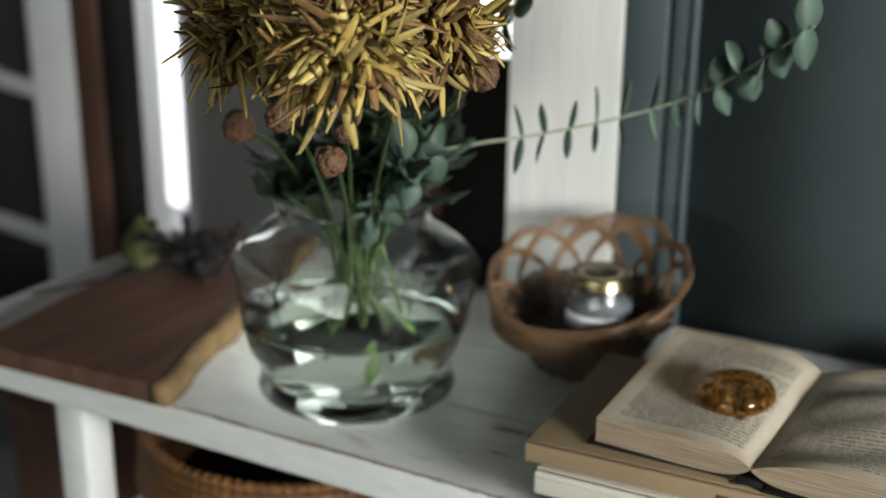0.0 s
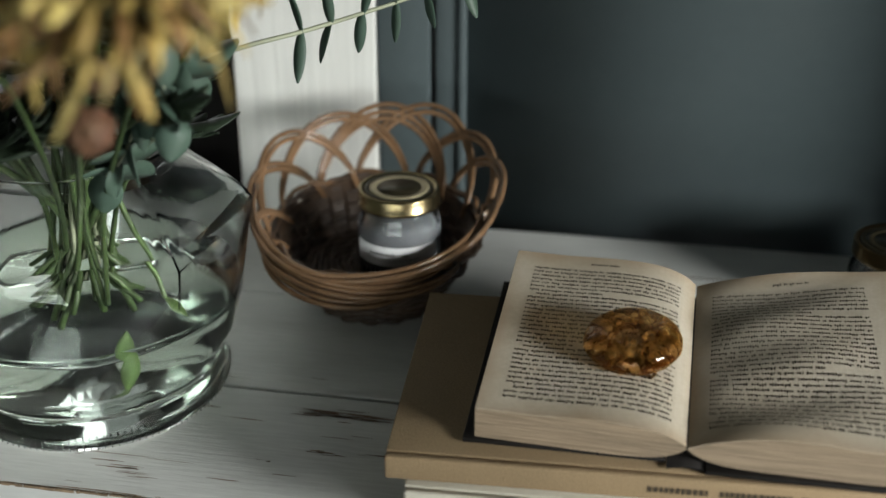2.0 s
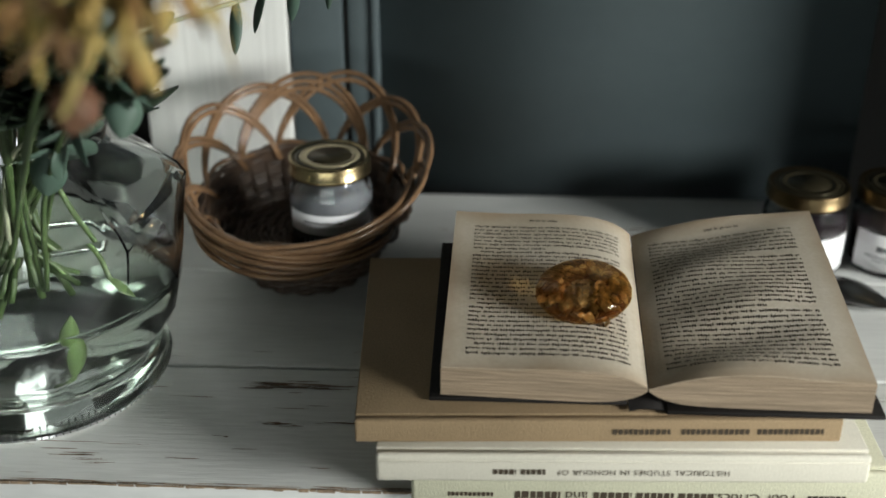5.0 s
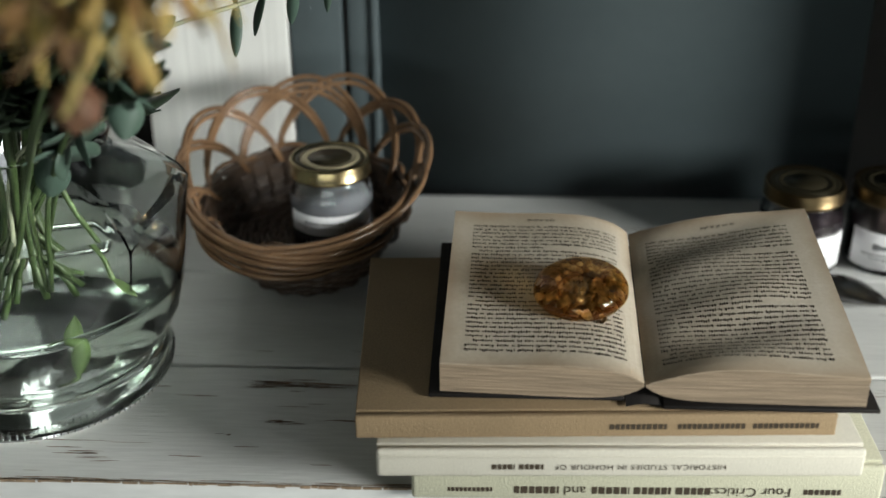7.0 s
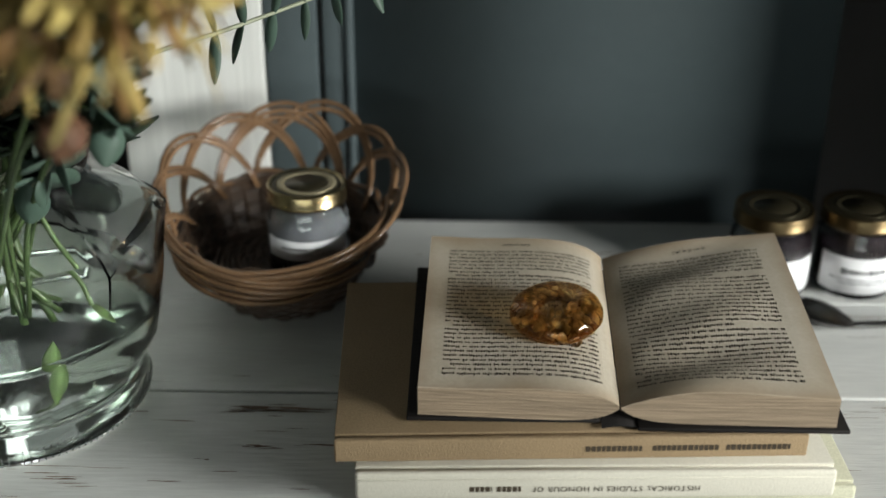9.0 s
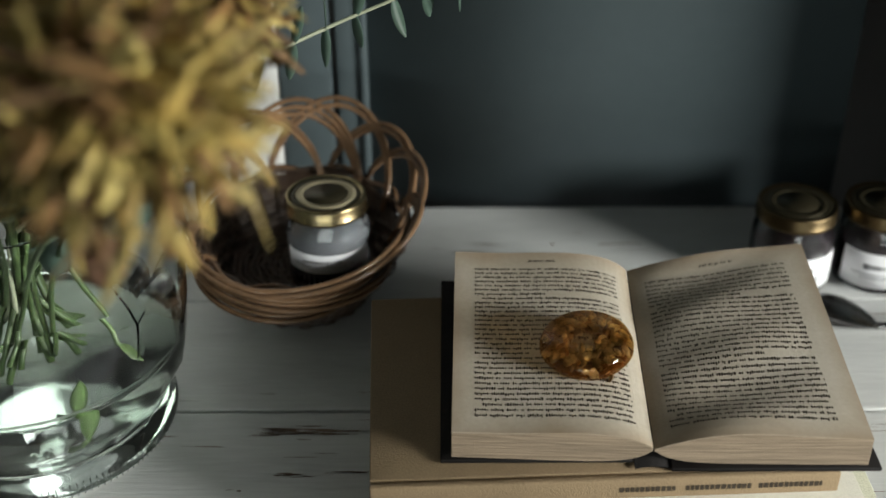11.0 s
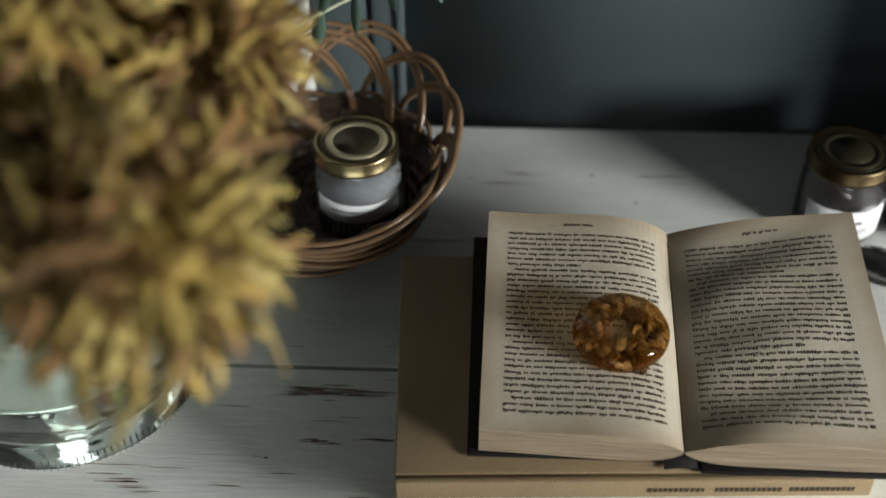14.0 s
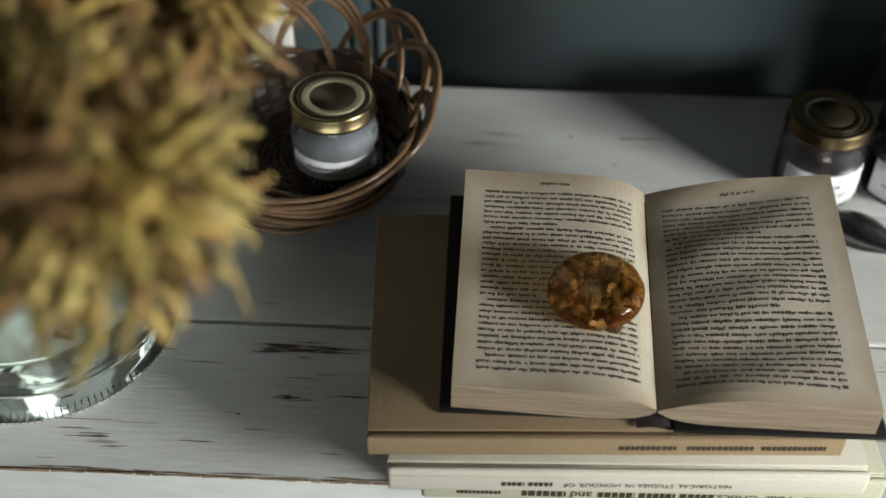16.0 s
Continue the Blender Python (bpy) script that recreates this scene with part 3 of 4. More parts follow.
body.data.set_sharp_from_angle(angle=radians(20))
bm = bmesh.new()
for i in range(130):
    a = 2 * math.pi * i / 130
    c, sn = math.cos(a), math.sin(a)
    tube(bm, [(0.0808 * c, 0.0808 * sn, 0.0035), (0.0818 * c, 0.0818 * sn, 0.008), (0.0808 * c, 0.0808 * sn, 0.0125)], 0.0005, 5)
ribs = part("ribbed_foot", bm, GLASS, vase, "finely ribbed glass foot ring")
wp = [(r + 0.0005, z) for r, z in reversed(inner) if z < 0.07]
water = part("water", lathe([(0, 0.0115)] + wp[1:] + [(0.0935, 0.072), (0.0, 0.072)], 80, vase_shape), WATER, vase)
for o in (body, ribs, water):
    o.visible_shadow = False

# ---- bouquet ----
def chrysanthemum(head, axis, r, seed, foot):
    """A shaggy chrysanthemum with many narrow, curling petals."""
    rng = random.Random(seed)
    f = thing("chrysanthemum", "yellow shaggy chrysanthemum with browning centre standing in the vase", "flower", None, "flowers in the vase")
    head, axis = Vector(head), Vector(axis).normalized()
    foot = Vector(foot)
    bm = bmesh.new()
    mid = Vector((VX + (foot.x - VX) * 0.3, VY + (foot.y - VY) * 0.3, 0.148))
    tube(bm, spline([foot, mid, mid.lerp(head, 0.5) + Vector((0, 0, 0.015)), head - axis * 0.012]), 0.0022, 6)
    part("stem", bm, STEM, f)
    s1 = axis.orthogonal().normalized()
    s2 = axis.cross(s1)
    bm, bd = bmesh.new(), bmesh.new()
    count = 680
    for k in range(count):
        t = (k + 0.5) / count
        a = k * 2.39996
        lift = math.pi * 0.5 - t * 1.75 + rng.gauss(0, 0.16)
        out = s1 * math.cos(a) + s2 * math.sin(a)
        d = out * math.cos(lift) + axis * math.sin(lift) + Vector((rng.gauss(0, .22), rng.gauss(0, .22), rng.gauss(0, .18)))
        d.normalize()
        ln = r * (0.32 + 0.16 * min(1, t * 1.5)) * rng.uniform(0.6, 1.15)
        side = out.cross(axis) + Vector((rng.gauss(0, .4), rng.gauss(0, .4), rng.gauss(0, .4)))
        tgt = bd if t < 0.12 or rng.random() < 0.3 else bm
        blade(tgt, head + d * r * (0.22 + 0.22 * t) - axis * 0.010 * t, d, side, ln, rng.uniform(0.0034, 0.0066) * r / 0.055, cup=rng.uniform(0.3, 0.9), curl=rng.choice((-1, 1, 1)) * rng.uniform(0.2, 1.3), round_=1.7, n=8, blunt=0.36, bend=rng.gauss(0, 0.55))
    blob(bd, head - axis * 0.006, r * 0.40, 0.8, seed, 0.3, 2)
    tagged(part("petals", bm, PETAL, f, "long yellow petals"), kind="stuff")
    tagged(part("withered_centre", bd, PETALDARK, f, "brown withered florets"), kind="stuff")
    bm = bmesh.new()
    blob(bm, head - axis * 0.008, 0.011, 0.8, seed)
    part("calyx", bm, BUD, f, "rusty brown calyx")
    return f


for seed, (head, axis, r) in enumerate((((-0.060, -0.122, 0.336), (0.05, -0.15, 0.97), 0.050), ((-0.150, -0.080, 0.334), (-0.3, -0.4, 0.85), 0.052), ((-0.060, -0.020, 0.335), (0.4, 0.1, 0.9), 0.050), ((-0.110, -0.040, 0.372), (-0.1, -0.2, 1.0), 0.052),
                                         ((-0.205, 0.030, 0.345), (-0.5, 0.1, 0.8), 0.050), ((-0.140, 0.060, 0.372), (0.1, 0.3, 1.0), 0.050))):
    a = seed * 1.1
    chrysanthemum(head, axis, r, seed, (VX + 0.026 * math.cos(a), VY + 0.026 * math.sin(a), 0.045 + 0.006 * (seed % 3)))


def bud_stem(p, r, seed):
    rng = random.Random(50 + seed)
    f = thing("flower_bud", "rusty brown chrysanthemum bud on a green stem", "flower bud", None, "buds in the vase")
    p = Vector(p)
    base = Vector((VX + rng.uniform(-0.025, 0.025), VY + rng.uniform(-0.025, 0.02), rng.uniform(0.05, 0.075)))
    neck = Vector((VX + (p.x - VX) * 0.28, VY + (p.y - VY) * 0.28, 0.150))
    bm = bmesh.new()
    tube(bm, spline([base, neck, neck.lerp(p, 0.55) + Vector((0, 0, 0.018)), p]), 0.0016, 6)
    part("stem", bm, STEM, f)
    bm = bmesh.new()
    blob(bm, p, r, 1.05, seed, 0.3, 3)
    for k in range(22):
        a = k * 2.39996
        q = 0.9 - 1.5 * k / 22
        o = Vector((math.cos(a) * math.sqrt(1 - min(0.95, q * q)), math.sin(a) * math.sqrt(1 - min(0.95, q * q)), q))
        blob(bm, p + o * r * 0.82, r * 0.30, 1.2, seed + k, 0.3, 1)
    part("bud", bm, BUD, f)
    bm = bmesh.new()
    for k in range(7):
        a = k * 0.9 + seed
        o = Vector((math.cos(a), math.sin(a), 0.1))
        blade(bm, p - Vector((0, 0, r * 0.9)), o + Vector((0, 0, 0.6)), o.cross(Vector((0, 0, 1))), r * 0.85, r * 0.42, cup=0.4, curl=0.2, n=3)
    part("sepals", bm, STEM, f)


for seed, (p, r) in enumerate((((-0.080, -0.105, 0.262), 0.0085), ((-0.197, -0.04, 0.256), 0.0105), ((-0.042, -0.08, 0.31), 0.009), ((-0.047, 0.02, 0.296), 0.0105), ((-0.086, -0.08, 0.273), 0.0065), ((-0.134, -0.08, 0.277), 0.0085))):
    bud_stem(p, r, seed)


def foliage(seed, n, label, material, zr, rr, ln):
    """A leafy stalk with n toothed leaves."""
    rng = random.Random(seed)
    f = thing("leafy_stem", label, "foliage", None, "green stems in the vase")
    a0 = rng.uniform(0, 6.28)
    top = Vector((VX + 0.022 + rr * math.cos(a0), VY - 0.035 + rr * math.sin(a0), zr))
    foot = Vector((VX - 0.03 * math.cos(a0), VY - 0.03 * math.sin(a0), rng.uniform(0.045, 0.08)))
    line = spline([foot, Vector((VX, VY, 0.145)) + (top - Vector((VX, VY, zr))) * 0.4, top], 10)
    bm = bmesh.new()
    tube(bm, line, 0.0020, 6)
    part("stem", bm, STEM, f)
    for k in range(n):
        p = line[len(line) - 1 - int(k * 10 / n)]
        if p.z < 0.178:
            continue
        a = rng.uniform(0, 6.28)
        d = Vector((math.cos(a), math.sin(a), rng.uniform(-0.4, 0.5))).normalized()
        bm = bmesh.new()
        L_ = ln * rng.uniform(0.7, 1.2)
        side = d.cross(Vector((0, 0, 1)))
        blade(bm, p, d, side, L_, L_ * 0.55, cup=0.25, curl=-0.25, n=7, blunt=0.7)
        for q in (0.35, 0.6):
            for sg in (-1, 1):
                blade(bm, p + d * L_ * q * 0.8 - Vector((0, 0, 0.0006)), d + side * sg * 1.1, side, L_ * 0.42, L_ * 0.27, cup=0.2, curl=-0.25, n=4, blunt=0.7)
        part("leaf", bm, material, f)


for k in range(24):
    foliage(100 + k, 9, "dark green toothed chrysanthemum foliage standing in the vase", LEAF, 0.195 + 0.020 * (k % 6), 0.05 + 0.006 * (k % 5), 0.038)


# a large toothed leaf leaning out over the shoulder of the vase
big = thing("leafy_stem", "dark toothed leaf leaning out over the vase", "foliage", None, "green stems in the vase")
leaf_base, leaf_tip = Vector((-0.115, 0.018, 0.222)), Vector((-0.075, 0.005, 0.235))
bm = bmesh.new()
tube(bm, spline([(VX + 0.01, VY - 0.01, 0.06), (VX + 0.025, VY - 0.03, 0.155), leaf_base]), 0.0018, 6)
part("stem", bm, STEM, big)
bm = bmesh.new()
d = leaf_tip - leaf_base
side = d.cross(Vector((0.3, -0.5, 0.8)))
blade(bm, leaf_base, d, side, d.length, d.length * 0.42, cup=0.25, curl=-0.05, n=9, blunt=0.7)
for q in (0.15, 0.4, 0.62):
    for sg in (-1, 1):
        blade(bm, leaf_base + d * q * 0.9, d.normalized() + side.normalized() * sg * 0.9, side, d.length * 0.36, d.length * 0.2, cup=0.2, n=4, blunt=0.7)
part("leaf", bm, LEAF, big)


def eucalyptus(pts, nodes, seed, size, t0=0.3, rounder=False):
    """A branch with paired, round, blue-green leaves."""
    rng = random.Random(seed)
    f = thing("eucalyptus_branch", "blue-green eucalyptus branch with small round paired leaves", "foliage", None, "eucalyptus in the vase")
    line = spline(pts, 14)
    bm = bmesh.new()
    n = len(line)
    tube(bm, line, [0.0017 - 0.0010 * i / n for i in range(n)], 6)
    part("stem", bm, PALESTEM, f)
    for k in range(nodes):
        t = t0 + (1 - t0) * ((k + 0.5) / nodes) ** (1.0 if rounder else 0.82)
        i = min(n - 2, int(t * (n - 1)))
        p, d = line[i], (line[i + 1] - line[i]).normalized()
        up = Vector((0, 0, 1))
        a = rng.uniform(-0.4, 0.4) + (k % 2) * (1.2 if rounder else 0.35)
        side = d.cross(up).normalized()
        o = (up * math.cos(a) + side * math.sin(a)).normalized()
        for sg in (1, -1):
            L_ = size * rng.uniform(0.8, 1.2)
            w = L_ * (0.8 if rounder else 0.26 + 0.5 * min(1.0, max(0.0, (t - 0.62) / 0.2)))
            bm = bmesh.new()
            dirn = o * sg + d * rng.uniform(-0.35, 0.35)
            turn = side * math.cos(rng.uniform(-0.8, 0.8)) + d * rng.uniform(-1.2, 1.2)
            blade(bm, p, dirn, turn, L_, w, cup=rng.uniform(0.0, 0.3), curl=rng.uniform(-0.15, 0.15), round_=0.95, n=8, thick=0.0002, blunt=0.6)
            part("leaf", bm, EUCA, f)
    return f


eucalyptus([(-0.20, 0.115, 0.07), (-0.188, 0.112, 0.15), (-0.150, 0.108, 0.205), (-0.104, 0.118, 0.222), (-0.073, 0.140, 0.227), (-0.048, 0.158, 0.232), (-0.013, 0.178, 0.241), (0.030, 0.185, 0.257), (0.072, 0.176, 0.280), (0.108, 0.163, 0.307), (0.130, 0.152, 0.324)], 14, 3, 0.0245, 0.36)
eucalyptus([(-0.21, 0.12, 0.08), (-0.19, 0.11, 0.15), (-0.150, 0.085, 0.20), (-0.115, 0.095, 0.25), (-0.085, 0.115, 0.30), (-0.075, 0.13, 0.33)], 8, 5, 0.024, 0.4, True)
eucalyptus([(-0.215, 0.11, 0.08), (-0.195, 0.10, 0.148), (-0.160, 0.060, 0.168), (-0.140, 0.045, 0.188), (-0.128, 0.050, 0.215)], 7, 7, 0.023, 0.52, True)
# round leaves standing out over the neck of the vase
eucalyptus([(VX, VY - 0.01, 0.07), (VX + 0.02, VY - 0.03, 0.155), (-0.112, 0.041, 0.204), (-0.106, 0.025, 0.234), (-0.129, 0.136, 0.207)], 6, 13, 0.024, 0.55, True)
eucalyptus([(-0.205, 0.13, 0.08), (-0.20, 0.13, 0.15), (-0.21, 0.16, 0.22), (-0.20, 0.18, 0.30)], 6, 9, 0.026, 0.5, True)

# a fresh green stem bent inside the vase, and a cut piece in the water
inside = thing("green_stem", "fresh green stem bending outwards inside the glass vase", "stem", None, "green stems in the vase")
bm = bmesh.new()
tube(bm, spline([(VX + 0.030, VY - 0.020, 0.165), (VX + 0.042, VY - 0.024, 0.130), (VX + 0.060, VY - 0.032, 0.100), (VX + 0.066, VY - 0.036, 0.086)]), 0.0017, 6)
part("stem", bm, FRESH, inside)
bm = bmesh.new()
blade(bm, (VX + 0.066, VY - 0.036, 0.086), (0.5, -0.1, -0.4), (0, 1, 0.3), 0.016, 0.007, cup=0.4, n=5)
part("leaf", bm, FRESH, inside)
cutting = thing("leaf_cutting", "small green leaf cutting sunk in the vase water", "leaf")
bm = bmesh.new()
blade(bm, (VX + 0.034, VY - 0.040, 0.034), (0.4, -0.15, 0.8), (0.6, 0.6, 0), 0.026, 0.011, cup=0.5, curl=0.3, n=6)
part("blade", bm, FRESH, cutting)
bm = bmesh.new()
tube(bm, [(VX + 0.022, VY - 0.036, 0.0300), (VX + 0.029, VY - 0.038, 0.0308), (VX + 0.034, VY - 0.040, 0.034)], 0.0018, 6)
part("stalk", bm, FRESH, cutting)

# ---- wicker basket ----
basket = thing("wicker_basket", "brown wicker basket with a looped open border", "basket", pose(-0.0615, 0.260, 0.0))


def rim_z(a):
    return 0.0860 + 0.0285 * math.sin(a)


rng = random.Random(12)
LOOPS = 12
for k in range(LOOPS):
    a0 = 2 * math.pi * (k + 0.3) / LOOPS + rng.uniform(-0.06, 0.06)
    bm = bmesh.new()
    span = radians(rng.uniform(84, 96))
    high = rng.uniform(0.95, 1.06)
    for strand in range(2 if rng.random() < 0.85 else 3):
        pts = []
        for i in range(23):
            t = i / 22
            h = math.sin(math.pi * t) ** 0.7
            a = a0 + span * (t - 0.5) * (1 - 0.045 * strand)
            h2 = h * (1 - 0.095 * strand) * high + 0.01 * math.sin(5 * t + 2.4 * k + strand) * h
            low_z = 0.050 + 0.009 * math.sin(a)
            r = 0.0660 + 0.0210 * h2 + 0.0045 * (t - 0.5) * 2 * (1 - h)
            pts.append((r * math.cos(a), r * math.sin(a), low_z + (rim_z(a) - low_z) * h2 + 0.0035 * (t - 0.5) + 0.0004 * strand))
        tube(bm, pts, [0.0010 + 0.0010 * min(1, 6 * min(i, 22 - i) / 22) for i in range(23)], 7)
    part("loop", bm, CANE, basket)
# braid lying round the bowl under the loops
for k in range(5):
    bm = bmesh.new()
    pts = []
    for i in range(72):
        a = 2 * math.pi * i / 72
        w = math.sin(a * 9 + k * 2.1)
        r = 0.0695 + 0.003 * w + 0.0008 * k
        pts.append((r * math.cos(a), r * math.sin(a), 0.043 + 0.0036 * k + 0.0022 * math.cos(a * 9 + k * 2.1) + 0.006 * math.sin(a)))
    tube(bm, pts, 0.0019, 6, True)
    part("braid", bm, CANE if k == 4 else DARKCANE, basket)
bm = bmesh.new()
for k in range(14):
    z = 0.0022 + 0.0040 * k
    r0 = 0.043 + 0.021 * (k / 8) ** 1.1 * (1 - 0.018 * k)
    pts = []
    for i in range(96):
        a = 2 * math.pi * i / 96
        pts.append(((r0 + 0.0016 * math.sin(a * 16 + math.pi * (k % 2))) * math.cos(a), (r0 + 0.0016 * math.sin(a * 16 + math.pi * (k % 2))) * math.sin(a), z + 0.009 * math.sin(a) * (k / 13)))
    tube(bm, pts, 0.0021, 6, True)
for i in range(32):
    a = 2 * math.pi * i / 32
    tube(bm, [(0.043 * math.cos(a), 0.043 * math.sin(a), 0.002), (0.0515 * math.cos(a), 0.0515 * math.sin(a), 0.02), (0.066 * math.cos(a), 0.066 * math.sin(a), 0.045 + 0.012 * math.sin(a))], 0.0014, 5)
# Shell added inside the weave so no light shows through its holes.
dark_shell = lathe([(0.042, 0.003), (0.0525, 0.018), (0.0600, 0.032), (0.0668, 0.052), (0.0678, 0.052), (0.0612, 0.032), (0.0537, 0.018), (0.043, 0.003)], 60, close=True)
for v in dark_shell.verts:
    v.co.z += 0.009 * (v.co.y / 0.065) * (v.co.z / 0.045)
part("dark_shell", dark_shell, DARKCANE, basket, "plain dark shell added to close the holes in the weave")
for a_from, a_to, r_mid, z_mid, z_from, z_to in ((186, 318, 0.086, 0.059, 0.084, 0.055), (204, 330, 0.089, 0.051, 0.068, 0.052), (224, 354, 0.085, 0.062, 0.055, 0.080), (214, 300, 0.090, 0.044, 0.058, 0.043)):
    sweep = bmesh.new()
    for strand in range(2):
        pts = []
        for i in range(25):
            t = i / 24
            a = radians(a_from + (a_to - a_from) * t)
            bow = math.sin(math.pi * t) ** 0.8
            r = 0.071 + (r_mid - 0.071 + 0.0042 * strand) * bow + (0.010 if t < 0.5 else 0.004) * (1 - bow)
            pts.append((r * math.cos(a), r * math.sin(a), z_from + (z_to - z_from) * t + (z_mid - (z_from + z_to) / 2) * bow - 0.0018 * strand))
        tube(sweep, pts, [0.0009 + 0.0010 * min(1, 5 * min(i, 24 - i) / 24) for i in range(25)], 7)
    part("loop", sweep, CANE, basket)
tagged(part("woven_wall", bm, DARKCANE, basket, "dark brown woven wicker wall with shade in its colour"), kind="stuff")
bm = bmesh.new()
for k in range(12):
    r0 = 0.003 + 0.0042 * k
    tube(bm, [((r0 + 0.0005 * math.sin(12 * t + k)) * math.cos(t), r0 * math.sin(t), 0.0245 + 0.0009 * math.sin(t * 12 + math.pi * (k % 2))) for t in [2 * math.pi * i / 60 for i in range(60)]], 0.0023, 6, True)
tagged(part("woven_floor", bm, DARKCANE, basket, "woven wicker floor with the bowl's shadow in its colour"), kind="stuff")
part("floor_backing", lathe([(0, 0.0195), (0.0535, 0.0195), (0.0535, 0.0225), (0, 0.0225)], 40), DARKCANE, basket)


# ---- jars ----
def jar(label, m, r, h, content, lid_print, band, group, level=0.8, metal=None):
    j = thing("jar", label, "jar", m, group)
    hb = h - 0.0112
    bm = lathe([(0, 0.0), (r * 0.9, 0.0), (r * 0.98, 0.002), (r, 0.005), (r, hb * 0.72), (r * 0.97, hb * 0.84), (r * 0.88, hb * 0.93), (r * 0.86, h - 0.002), (r * 0.80, h - 0.002), (r * 0.81, hb * 0.92), (r * 0.91, hb * 0.8), (r * 0.93, 0.006), (0, 0.005)], 48)
    g = part("glass", bm, GLASS, j)
    g.visible_shadow = False
    part("contents", lathe([(0, 0.0046), (r * 0.925, 0.0054), (r * 0.925, hb * level), (0, hb * level)], 40), content, j)
    q = r * 0.985
    lid = part("lid", lathe([(q * 0.97, hb), (q, hb + 0.001), (q, hb + 0.0025), (q * 0.985, hb + 0.003), (q * 0.985, h - 0.0015), (q * 0.965, h - 0.0002), (q * 0.93, h), (q * 0.87, h - 0.0004), (q * 0.85, h - 0.0011), (0, h - 0.0011)], 56), metal or GOLD, j, "gold screw lid")
    part("lid_print", lathe([(q * 0.83, h - 0.0010), (q * 0.83, h - 0.0006), (q * 0.735, h - 0.0006), (q * 0.735, h - 0.0010)], 48, close=True), lid_print[0], lid)
    part("lid_ring", lathe([(q * 0.73, h - 0.0010), (q * 0.73, h - 0.0004), (q * 0.54, h - 0.0004), (q * 0.54, h - 0.0010)], 48, close=True), lid_print[1], lid)
    part("lid_centre", lathe([(q * 0.535, h - 0.0010), (q * 0.535, h - 0.0005), (0, h - 0.0006)], 48), lid_print[0], lid)
    # wrap-round paper label
    z0, z1, a0, a1 = band
    bm = bmesh.new()
    n = 24
    rows = []
    for rr in (r + 0.0002, r + 0.0005):
        for z in (z0, z1):
            rows.append([bm.verts.new((rr * math.cos(a0 + (a1 - a0) * i / n), rr * math.sin(a0 + (a1 - a0) * i / n), z)) for i in range(n + 1)])
    for i in range(n):
        for a, b in ((0, 1), (2, 3), (0, 2), (1, 3)):
            bm.faces.new((rows[a][i], rows[a][i + 1], rows[b][i + 1], rows[b][i]))
    lab = part("label", bm, LABEL, j, "white paper label")
    bm = bmesh.new()
    rr = r + 0.0008
    rng = random.Random(int(r * 1e5) + len(group))
    for zc, hh, c0, c1 in ((0.62, 0.16, 0.22, 0.62), (0.40, 0.05, 0.12, 0.78), (0.30, 0.05, 0.2, 0.7)):
        t = c0
        while t < c1:
            w = rng.uniform(0.012, 0.03)
            z = z0 + (z1 - z0) * zc
            k = (z1 - z0) * hh * rng.uniform(0.5, 1) / 2
            vs = [bm.verts.new((rr * math.cos(a0 + (a1 - a0) * u), rr * math.sin(a0 + (a1 - a0) * u), zz)) for u, zz in ((t, z - k), (t + w, z - k), (t + w, z + k), (t, z + k))]
            bm.faces.new(vs)
            t += w * rng.uniform(1.1, 1.9)
    tagged(part("label_print", bm, LABELINK, lab, "small illegible print"), kind="stuff")
    return j


jar("small glass jar of pale wax with gold lid inside the basket", pose(-0.0395, 0.2335, 0.0276), 0.0278, 0.0697, CREAM, (LIDDARK, GOLDMATT), (0.024, 0.038, radians(-150), radians(-20)), "jar in the basket", 0.78)
jar("glass jar of dark preserve with gold lid on the bench", pose(0.288, 0.279, 0.0003), 0.0290, 0.063, JAM, (LIDDARK, LIDDARK), (0.006, 0.032, radians(-150), radians(-25)), "jars on the bench", 0.8, SHADEGOLD)
jar("glass jar of dark preserve with printed white label on the bench", pose(0.351, 0.281, 0.0003, 0, 0, 8), 0.0290, 0.063, JAM, (LIDDARK, LIDDARK), (0.006, 0.034, radians(-165), radians(-15)), "jars on the bench", 0.8, SHADEGOLD)

# ---- spoon ----
spoon = thing("spoon", "tarnished silver spoon lying on the bench", "spoon", pose(0.309, 0.222, 0.0006, 0, 0, -38))
bm = bmesh.new()
nu, nv = 20, 10
top, low = [], []
for i in range(nu + 1):
    t = i / nu
    w = 0.0185 * math.sin(math.pi * (0.03 + 0.94 * t) ** 0.85)
    rt, rl = [], []
    for k in range(nv + 1):
        q = 2 * k / nv - 1
        z = 0.0075 - 0.0072 * (1 - q * q) * math.sin(math.pi * t) ** 0.6
        rt.append(bm.verts.new((-0.030 + 0.060 * t, w * q, z + 0.0008)))
        rl.append(bm.verts.new((-0.030 + 0.060 * t, w * q, z)))
    top.append(rt)
    low.append(rl)
for i in range(nu):
    for k in range(nv):
        bm.faces.new((top[i][k], top[i][k + 1], top[i + 1][k + 1], top[i + 1][k]))
        bm.faces.new((low[i][k], low[i + 1][k], low[i + 1][k + 1], low[i][k + 1]))
    for k in (0, nv):
        bm.faces.new((top[i][k], top[i + 1][k], low[i + 1][k], low[i][k]))
part("bowl", bm, STEEL, spoon)
bm = bmesh.new()
tube(bm, spline([(0.027, 0, 0.0075), (0.040, 0.008, 0.0095), (0.07, 0.034, 0.010), (0.11, 0.068, 0.006), (0.15, 0.10, 0.0035)]), [0.0026] * 20 + [0.003] * 13, 8)
part("handle", bm, STEEL, spoon)

